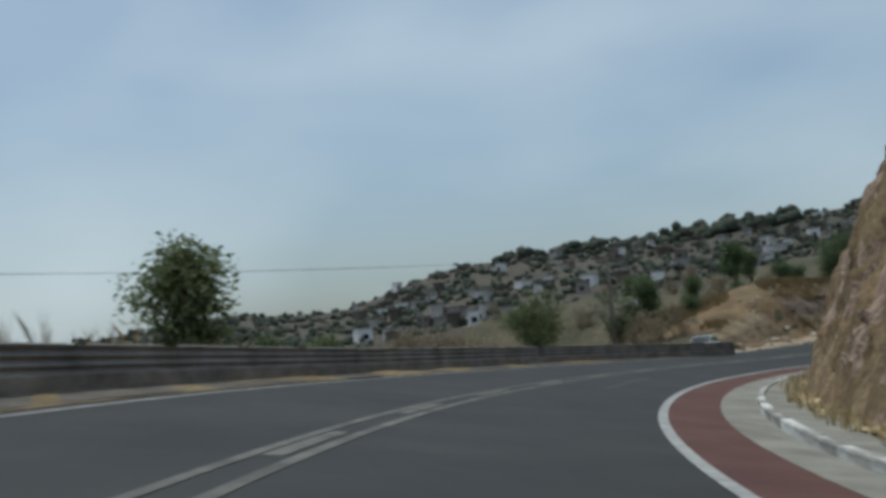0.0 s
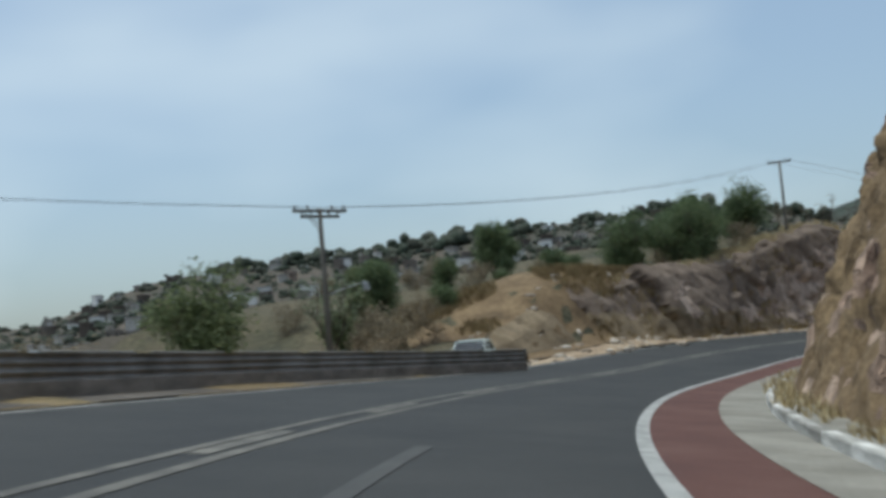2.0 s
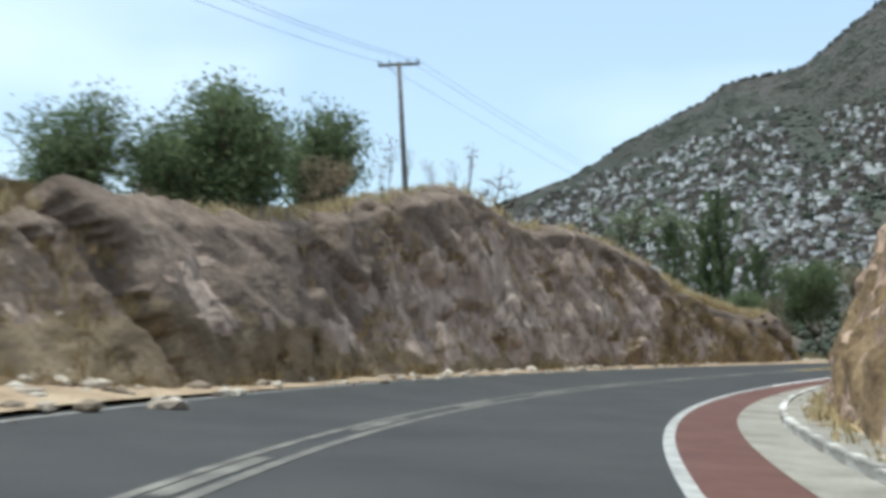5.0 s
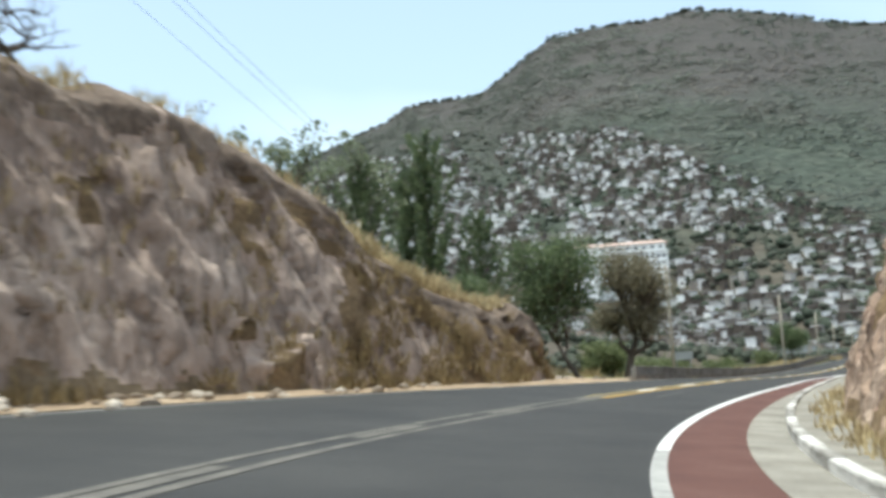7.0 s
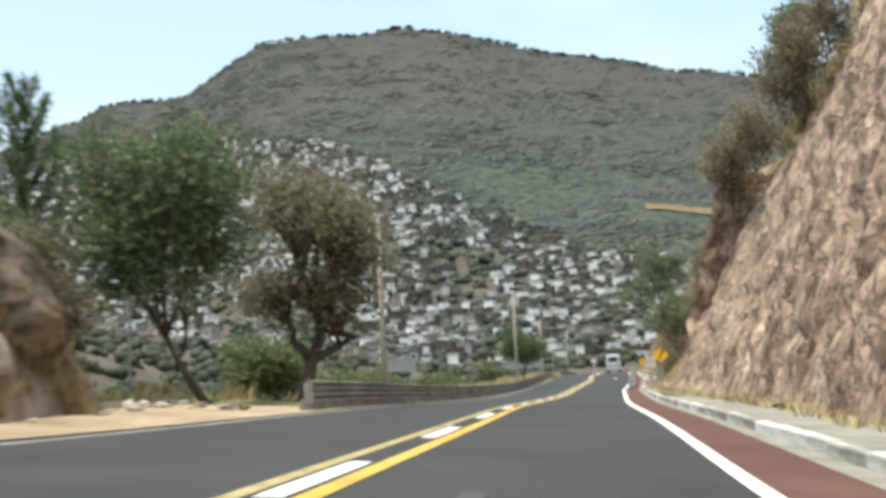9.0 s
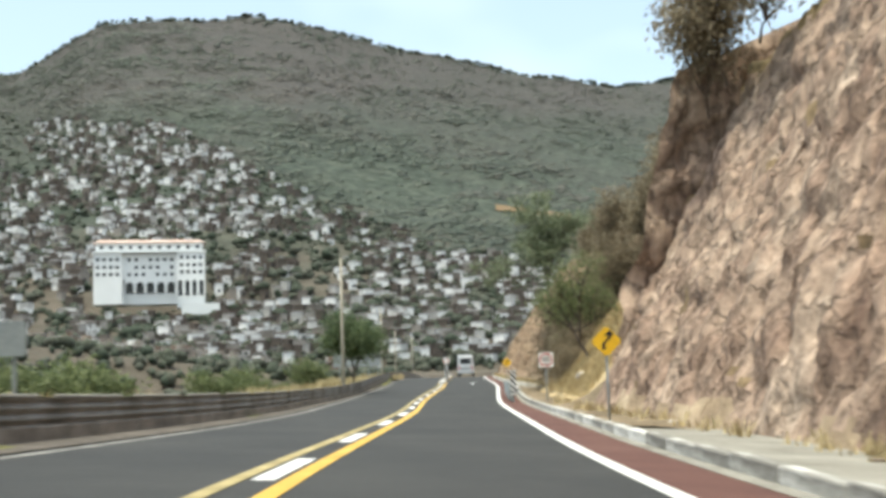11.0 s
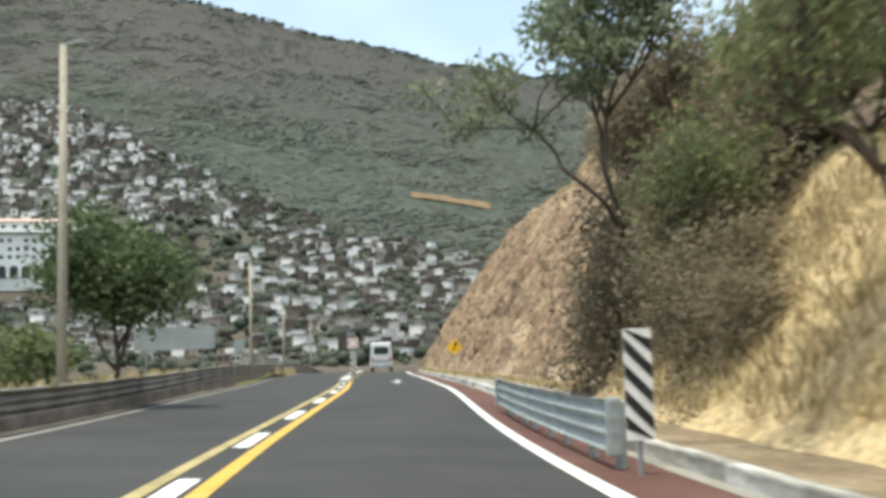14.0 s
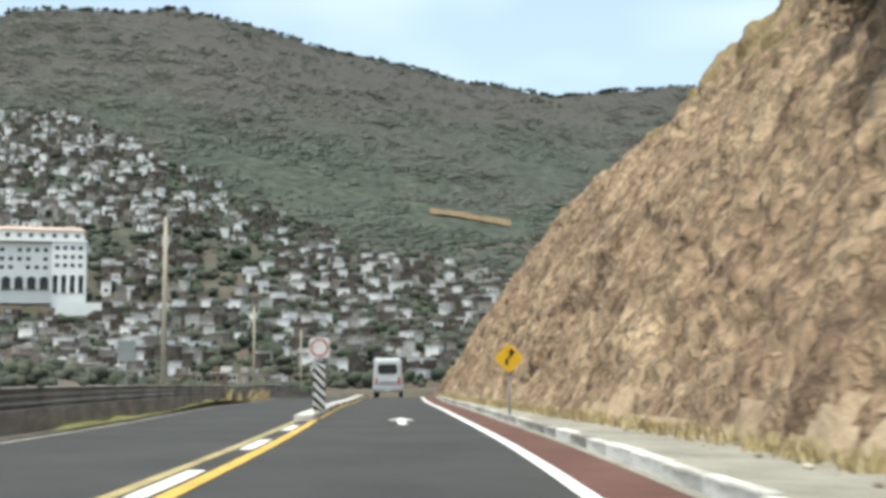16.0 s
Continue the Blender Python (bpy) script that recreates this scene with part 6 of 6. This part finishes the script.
stones("loose_stones", scatter(260, 98, 170, 9.8, 12.4, 0.02), 0.16, "loose pale stones along the foot of bank")
stones("layby_stones", scatter(160, 80, 108, 9, 16, 0.02), 0.22, "pale stones and rubble on the lay-by")
stones("foot_stones", [tuple(lay(s, rng.uniform(-3.6, -2.6), 0.17)) for s in [rng.uniform(0, 225) for _ in range(200)] + [rng.uniform(254, 335) for _ in range(200)]], 0.055, "small fallen stones on the walkway")
stones("apron_stones", scatter(46, 168, 180, 9, 14, 0.05), 0.15, "pale boulders on the dirt apron")
stones("scree_rocks", scatter(700, 223, 254, -15, -7.3, 0.25), 0.32, "broken reddish rocks scattered over the scree", "scree")
stones("slope_stones", scatter(34, 226, 236, -9, -3.2, 0.1), 0.2, "rocks in the dry grass slope")


# ---- the town on the far slope ----
def polar(az, r):
    return HUB[0] - math.sin(radians(az)) * r, HUB[1] + math.cos(radians(az)) * r


def slope_radius(az, el):
    return RIDGE_R0 * (RIDGE_R / RIDGE_R0) ** (el / float(np.interp(az, RIDGE_AZ, RIDGE_EL)))


TOWN_AZ = [-95, -86, -78.6, -72, -69, -64, -60, -54, -50, -46, -41, -36, -32]
TOWN_EL = [1.5, 3.0, 4.6, 6.1, 7.7, 9.7, 12.0, 12.2, 12.0, 10.9, 9.2, 7.0, 5.0]
plots = []
while len(plots) < 9800:
    az = rng.choice((rng.uniform(-93, -32), rng.uniform(-64, -34)))
    low = 0.5 if az < -69 or az > -44 else -2.4
    el = low + (float(np.interp(az, TOWN_AZ, TOWN_EL)) - low) * rng.random() ** 0.8
    if noise.noise(Vector((az * 0.35, el * 0.7, 4.4))) < (-0.3 if az < -52 else -0.5):
        continue
    plots.append((az, el, slope_radius(az, el)))
HOTEL_END = Vector((561.0, 369.0, 39.0))
HOTEL_YAW = math.degrees(math.atan2(369.0 - 131.0, 561.0 - 126.0)) - 90
plots = [p for p in plots if not (-62 < p[0] < -56 and 2.9 < p[1] < 5.0)]
plots.sort(key=lambda p: p[2])
PX = np.array([polar(a, r) for a, e, r in plots])
PZ = ground_z(PX[:, 0], PX[:, 1])


def house_kind(w, dp, h, storeys, wall, roof, seed):
    """A town house whose front looks to -y."""
    r = random.Random(seed)
    t = thing("house", pose(0, 0, -500), "small flat-roofed hillside house", "house", "hillside houses")
    part("wall", box(-w / 2, w / 2, -dp / 2, dp / 2, -2.5, h), wall, t)
    part("roof", box(-w / 2 - 0.25, w / 2 + 0.25, -dp / 2 - 0.25, dp / 2 + 0.25, h + 0.003, h + 0.28), roof, t)
    if r.random() < 0.5:
        part("rooftop_room", box(-w / 2 + 0.4, -w / 2 + 0.4 + w * 0.4, -dp / 2 + 0.6, dp / 2 - 0.6, h + 0.283, h + 2.2), wall, t)
    for k in range(storeys):
        z = 0.9 + 2.7 * k
        n = 2 if w < 7 else 3
        for i in range(n):
            x = (i - (n - 1) / 2) * w / n + r.uniform(-0.3, 0.3)
            if k == 0 and i == n - 1:
                part("door", box(x - 0.5, x + 0.5, -dp / 2 - 0.05, -dp / 2 + 0.02, 0.0, 2.1), "bark", t)
            else:
                part("window", box(x - 0.65, x + 0.65, -dp / 2 - 0.05, -dp / 2 + 0.02, z, z + 1.2), "pane", t)
    return t


kinds = []
for k in range(14):
    w, st = rng.uniform(5, 8.5), rng.choice((1, 1, 2, 2))
    kinds.append(house_kind(w, rng.uniform(5, 8), 2.9 * st, st, rng.choice(("limewash", "limewash", "limewash", "brickwall")), rng.choice(("roofgrey", "roofgrey", "roofgrey", "terracotta")), k))
near_plots, far_plots = range(0, 270), range(270, len(plots))
for i in near_plots:
    az = plots[i][0]
    src = kinds[i % len(kinds)]
    m = pose(PX[i, 0], PX[i, 1], PZ[i] - 0.3, 0, 0, az + rng.uniform(-35, 35)) @ Matrix.Diagonal((0.6, 0.6, 0.68, 1))
    if i < len(kinds):
        src.matrix_basis = m
    else:
        copy_thing(src, m).matrix_basis = m


def boxes_mesh(rows):
    """rows: x, y, z, yaw, w, d, h -> walls with window recess quads, and slabs."""
    V, Fc, RV, RF, WV, WF = [], [], [], [], [], []
    for x, y, z, yaw, w, dp, h in rows:
        c, s = math.cos(radians(yaw)), math.sin(radians(yaw))

        def put(bx, by, bz):
            return (x + c * bx - s * by, y + s * bx + c * by, z + bz)

        for (VV, FF, ww, dd, z0, z1) in ((V, Fc, w / 2, dp / 2, -3.0, h), (RV, RF, w / 2 + 0.25, dp / 2 + 0.25, h + 0.005, h + 0.3)):
            i = len(VV)
            VV += [put(a * ww, b * dd, zz) for zz in (z0, z1) for a, b in ((-1, -1), (1, -1), (1, 1), (-1, 1))]
            FF += [(i, i + 1, i + 5, i + 4), (i + 1, i + 2, i + 6, i + 5), (i + 2, i + 3, i + 7, i + 6), (i + 3, i, i + 4, i + 7), (i + 4, i + 5, i + 6, i + 7)]
        for k in range(int(h // 2.7)):
            n = max(1, int(w // 3))
            for j in range(n):
                if rng.random() < 0.25:
                    continue
                cx, zz = (j - (n - 1) / 2) * w / n, 0.8 + 2.7 * k
                i = len(WV)
                WV += [put(cx + a * 0.7, -dp / 2 - b * 0.06, zz + e * 1.3) for b in (1, 0) for a, e in ((-1, 0), (1, 0), (1, 1), (-1, 1))]
                WF += [(i, i + 1, i + 2, i + 3), (i, i + 4, i + 5, i + 1), (i + 1, i + 5, i + 6, i + 2), (i + 2, i + 6, i + 7, i + 3), (i + 3, i + 7, i + 4, i)]
    return (V, Fc), (RV, RF), (WV, WF)


rows = [(PX[i, 0], PX[i, 1], PZ[i] - 0.3, plots[i][0] + rng.uniform(-35, 35), rng.uniform(2.2, 5.2), rng.uniform(3.0, 5.2), rng.choice((2.2, 2.5, 2.7, 2.9, 4.6, 5.0))) for i in far_plots]
walls, slabs, panes = boxes_mesh(rows)
town = tagged(part("distant_houses", walls, "plaster"), "crowded pale hillside houses, too many to count", "houses", kind="stuff")
part("slabs", slabs, "roofslab", town)
part("panes", panes, "pane", town)
# houses on the spur across the first bend
spur = []
for _ in range(150):
    sa, q = rng.uniform(-24, 6), rng.uniform(230, 460)
    x, y = SPUR_HUB[0] - math.sin(radians(sa)) * q, SPUR_HUB[1] + math.cos(radians(sa)) * q
    spur.append((x, y, sa))
SZ = ground_z(np.array([p[0] for p in spur]), np.array([p[1] for p in spur]))
for i, (x, y, sa) in enumerate(spur):
    if i < 24:
        m = pose(x, y, SZ[i] - 0.3, 0, 0, sa + rng.uniform(-30, 30)) @ Matrix.Diagonal((0.45, 0.45, 0.5, 1))
        copy_thing(kinds[i % len(kinds)], m).matrix_basis = m
rows = [(x, y, SZ[i] - 0.3, sa + rng.uniform(-35, 35), rng.uniform(2.0, 4.2), rng.uniform(2.5, 4.5), rng.choice((1.8, 2.2, 3.4))) for i, (x, y, sa) in enumerate(spur) if i >= 24]
walls, slabs, panes = boxes_mesh(rows)
spur_town = tagged(part("hillside_houses", walls, "plaster"), "scattered pale houses on the scrubby spur", "houses", kind="stuff")
part("slabs", slabs, "roofslab", spur_town)
part("panes", panes, "pane", spur_town)


def hotel():
    m = pose(*HOTEL_END, 0, 0, HOTEL_YAW) @ Matrix.Diagonal((1.0, 1.0, 0.87, 1))
    b = thing("hotel", m, "large white hotel with arcade and red roof edge", "building")
    L = 47.0
    part("wall", box(-L + 12, -12.003, 0.6, 16, 6.0, 19.0), "hotel", b)
    part("wall", box(-L + 12, -12.003, 3.5, 16, -6.0, 5.997), "hotel", b)
    part("wing", box(-12, 0, -1.5, 16, 7.0, 19.6), "hotel", b)
    part("wing", box(-12, 0, 1.8, 15.9, -8.0, 6.997), "hotel", b)
    part("wing", box(-L, -L + 11.997, -1.0, 16, -6.0, 19.6), "hotel", b)
    part("cornice", box(-L - 0.5, 0.5, -2.0, 16.4, 19.603, 20.4), "hotel", b)
    part("upper_storey", box(-L + 0.8, -0.8, 0.2, 15.5, 20.403, 24.6), "hotel", b)
    part("roof", loft([[(-L - 0.2, -1.0, 24.603), (0.2, -1.0, 24.603), (0.2, 16.2, 24.603), (-L - 0.2, 16.2, 24.603)], [(-L + 2.5, 2.2, 26.4), (-2.5, 2.2, 26.4), (-2.5, 13.5, 26.4), (-L + 2.5, 13.5, 26.4)]]), "paletile", b)

    def arch(w, h, rise):
        """A bay of an arcade: pier, spandrel and a rounded opening w wide."""
        n, pier, dp = 10, 0.55, 0.7
        inner = [(-w / 2, 0)] + [(-w / 2 * math.cos(math.pi * i / n), rise + w / 2 * math.sin(math.pi * i / n)) for i in range(n + 1)] + [(w / 2, 0)]
        outer = [(-w / 2 - pier, 0)] + [((-w / 2 - pier) + (w + 2 * pier) * i / n, h) for i in range(n + 1)] + [(w / 2 + pier, 0)]
        V = [(x, y, z) for y in (0, dp) for x, z in inner + outer]
        k = len(inner)
        Fc = []
        for i in range(k - 1):
            Fc += [(i, k + i, k + i + 1, i + 1), (2 * k + i, 2 * k + i + 1, 3 * k + i + 1, 3 * k + i), (i, i + 1, 2 * k + i + 1, 2 * k + i), (k + i + 1, k + i, 3 * k + i, 3 * k + i + 1)]
        return mesh_of("arch", V, Fc, "hotel")

    wide, tallm = arch(3.2, 6.0, 3.4), arch(1.9, 9.0, 6.6)
    for i in range(5):
        part("arch", wide, parent=b, at=pose(-14.6 - 4.35 * i, 0.6, 0))
        # added dark sheet in window-glass colour: the shade inside the arcade
        part("glazed_door", box(-16.3 - 4.35 * i, -12.9 - 4.35 * i, 3.3, 3.45, -0.5, 5.4), "pane", b)
    for i in range(4):
        part("arch", tallm, parent=b, at=pose(-1.6 - 3.0 * i, -1.5, -2.0))
        # same dark sheet for the shade behind the tall arches
        part("glazed_door", box(-2.7 - 3.0 * i, -0.5 - 3.0 * i, 1.6, 1.75, -2.0, 6.6), "pane", b)
    pane = mesh_of("window", *(lambda q: ([tuple(v.co) for v in q.verts], [tuple(v.index for v in f.verts) for f in q.faces]))(box(-0.75, 0.75, -0.06, 0.05, 0, 1.6)), "pane")
    for i in range(11):
        part("window", pane, parent=b, at=pose(-3.2 - 4.05 * i, 0.2, 21.6))
    for row, z in enumerate((8.0, 11.6, 15.4)):
        for i in range(7):
            if (i * 3 + row) % 5 != 4:
                part("window", pane, parent=b, at=pose(-14.2 - 3.0 * i, 0.6, z))
        for i in range(4):
            part("window", pane, parent=b, at=pose(-1.9 - 2.7 * i, -1.5, z + 0.8))
        for i in range(4):
            part("window", pane, parent=b, at=pose(-L + 1.8 + 2.7 * i, -1.0, z))
    part("terrace", box(-10, 6, -7, 1, -12.0, -6.5), "hotel", b)


hotel()


# ---- woods on the slopes ----
def woods(name, rows, label, flat=0.9, ragged=0.4, clumps=3, mat="woods"):
    """rows: x, y, z, size. Each tree is a few ragged clumps."""
    ico = [(0, 0, -1), (0.72, -0.53, -0.45), (-0.28, -0.85, -0.45), (-0.89, 0, -0.45), (-0.28, 0.85, -0.45), (0.72, 0.53, -0.45), (0.28, -0.85, 0.45), (-0.72, -0.53, 0.45), (-0.72, 0.53, 0.45), (0.28, 0.85, 0.45), (0.89, 0, 0.45), (0, 0, 1)]
    tri = [(0, 1, 2), (1, 0, 5), (0, 2, 3), (0, 3, 4), (0, 4, 5), (1, 5, 10), (2, 1, 6), (3, 2, 7), (4, 3, 8), (5, 4, 9), (1, 10, 6), (2, 6, 7), (3, 7, 8), (4, 8, 9), (5, 9, 10), (6, 10, 11), (7, 6, 11), (8, 7, 11), (9, 8, 11), (10, 9, 11)]
    V, Fc = [], []
    for x, y, z, size in rows:
        for _ in range(clumps):
            ox, oy, oz = rng.gauss(0, size * 0.45), rng.gauss(0, size * 0.45), rng.uniform(0.1, 1.0) * size * flat
            i, r = len(V), size * rng.uniform(0.4, 0.75)
            for a, b, c in ico:
                k = r * rng.uniform(1 - ragged, 1 + ragged * 0.8)
                V.append((x + ox + a * k, y + oy + b * k, z + oz + c * k * flat))
            Fc += [(a + i, b + i, c + i) for a, b, c in tri]
    tagged(part(name, (V, Fc), mat, smooth=True), label, "woods", kind="stuff")


def slope_rows(n, top_share, low, size):
    rows = []
    while len(rows) < n:
        az = rng.uniform(-100, -33)
        er = float(np.interp(az, RIDGE_AZ, RIDGE_EL))
        t = float(np.interp(az, TOWN_AZ, TOWN_EL))
        el = rng.uniform(low * t, er * 0.995) if top_share else rng.uniform(0.3, t)
        if noise.noise(Vector((az * 0.25, el * 0.5, 8.8))) < (-0.6 if top_share else -0.55):
            continue
        x, y = polar(az, slope_radius(az, el))
        rows.append((x, y, size * rng.uniform(0.5, 1.5)))
    zz = ground_z(np.array([r[0] for r in rows]), np.array([r[1] for r in rows]))
    return [(x, y, z - 0.5, s) for (x, y, s), z in zip(rows, zz)]


def canopy(name, n, label):
    """Close-set low crowns over the upper slopes, with thinner patches and bare gullies."""
    az = nrg.uniform(-100, -33, n)
    er, t = np.interp(az, RIDGE_AZ, RIDGE_EL), np.interp(az, TOWN_AZ, TOWN_EL)
    el = t * 0.78 + (er * 0.998 - t * 0.78) * nrg.random(n) ** 0.85
    r = RIDGE_R0 * (RIDGE_R / RIDGE_R0) ** (el / er)
    x, y = HUB[0] - np.sin(np.radians(az)) * r, HUB[1] + np.cos(np.radians(az)) * r
    thin = np.array([noise.fractal(Vector((a / 140, b / 140, 2.6)), 1.0, 2.1, 4) for a, b in zip(x, y)])
    clearing = (az < -74.5) & (az > -80) & (np.abs(el - 7.75 - 0.16 * (az + 75.6)) < 0.5)
    keep = (thin + nrg.normal(0, 0.25, n) > -0.42) & ~clearing
    x, y = x[keep], y[keep]
    z, size = ground_z(x, y), nrg.uniform(2.2, 5.0, len(x))
    octa = np.array([(1, 0, 0), (0, 1, 0), (-1, 0, 0), (0, -1, 0), (0, 0, 1), (0, 0, -0.6)], float)
    tri = np.array([(0, 1, 4), (1, 2, 4), (2, 3, 4), (3, 0, 4), (1, 0, 5), (2, 1, 5), (3, 2, 5), (0, 3, 5)])
    jitter = nrg.uniform(0.65, 1.35, (len(x), 6, 1))
    away = np.stack([x - HUB[0], y - HUB[1]], 1)
    away /= np.hypot(away[:, 0], away[:, 1])[:, None]
    tilt = (land_height(x + away[:, 0] * 8, y + away[:, 1] * 8) - land_height(x - away[:, 0] * 8, y - away[:, 1] * 8)) / 16
    bulk = octa * jitter * size[:, None, None] * np.array([1.0, 1.0, 0.07])
    bulk[:, :, 2] += (bulk[:, :, :2] * away[:, None, :]).sum(2) * tilt[:, None]
    V = np.stack([x, y, z + 0.2], 1)[:, None, :] + bulk
    Fc = (np.arange(len(x))[:, None, None] * 6 + tri).reshape(-1, 3)
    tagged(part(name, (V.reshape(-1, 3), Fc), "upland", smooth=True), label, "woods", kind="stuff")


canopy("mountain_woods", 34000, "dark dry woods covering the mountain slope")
woods("town_trees", slope_rows(8000, False, 0, 3.1), "dark trees scattered between the hillside houses", 0.8, 0.3, 2)
ridge = [(*polar(az, RIDGE_R * 0.995), 3.2 * rng.uniform(0.4, 1.3)) for az in (rng.uniform(-100, -34) for _ in range(700))]
rz = ground_z(np.array([r[0] for r in ridge]), np.array([r[1] for r in ridge]))
woods("ridge_trees", [(x, y, z, s) for (x, y, s), z in zip(ridge, rz)], "row of trees along the mountain ridge")
spur_rows = []
for _ in range(2200):
    sa, q = rng.uniform(-34, 25), 130 + 345 * rng.random() ** 0.7
    spur_rows.append((SPUR_HUB[0] - math.sin(radians(sa)) * q, SPUR_HUB[1] + math.cos(radians(sa)) * q, rng.uniform(0.9, 2.2)))
for _ in range(170):
    sa, q = rng.choice((rng.uniform(-32, -5), rng.gauss(-8, 3), rng.gauss(-13, 2), rng.gauss(-24, 4))), rng.uniform(440, 475)
    spur_rows.append((SPUR_HUB[0] - math.sin(radians(sa)) * q, SPUR_HUB[1] + math.cos(radians(sa)) * q, rng.uniform(2.0, 4.6)))
keep = [r for r in spur_rows if np.hypot(r[0] - 60, r[1] - 90) > 75]
kz = ground_z(np.array([r[0] for r in keep]), np.array([r[1] for r in keep]))
woods("spur_woods", [(x, y, z - 0.4, s) for (x, y, s), z in zip(keep, kz)], "dark trees and scrub on the spur")
bush_rows = []
while len(bush_rows) < 1700:
    az, q = rng.uniform(-70, -36), rng.uniform(105, 430)
    x, y = polar(az, q)
    bush_rows.append((x, y, rng.uniform(1.0, 2.6)))
bs, bd = road_frame(np.array([b[0] for b in bush_rows]), np.array([b[1] for b in bush_rows]))
bush_rows = [b for b, dd in zip(bush_rows, bd) if dd > 30]
bz = ground_z(np.array([b[0] for b in bush_rows]), np.array([b[1] for b in bush_rows]))
woods("valley_woods", [(x, y, z - 0.3, k) for (x, y, k), z in zip(bush_rows, bz)], "dusty green and brown bushes filling the valley")
near_rows = []
while len(near_rows) < 1100:
    s, d = rng.uniform(190, 330), rng.uniform(24, 240)
    x, y, _ = lay(s, d)
    near_rows.append((x, y, rng.uniform(0.8, 2.0)))
nz = ground_z(np.array([r[0] for r in near_rows]), np.array([r[1] for r in near_rows]))
woods("valley_scrub", [(x, y, z - 0.3, s) for (x, y, s), z in zip(near_rows, nz)], "bushy scrub in the valley below the road")
clear = [(az, el) for az in np.linspace(-75.6, -79.2, 14) for el in (7.75 - 0.16 * (-75.6 - az) - 0.12, 7.75 - 0.16 * (-75.6 - az) + 0.14)]
CP = np.array([polar(a, slope_radius(a, e)) for a, e in clear])
tagged(part("bare_patch", (np.c_[CP, ground_z(CP[:, 0], CP[:, 1]) + 1.2], grid_faces(14, 2)), "tawny"), "bare tan clearing on the wooded mountain slope", "ground", kind="structure")
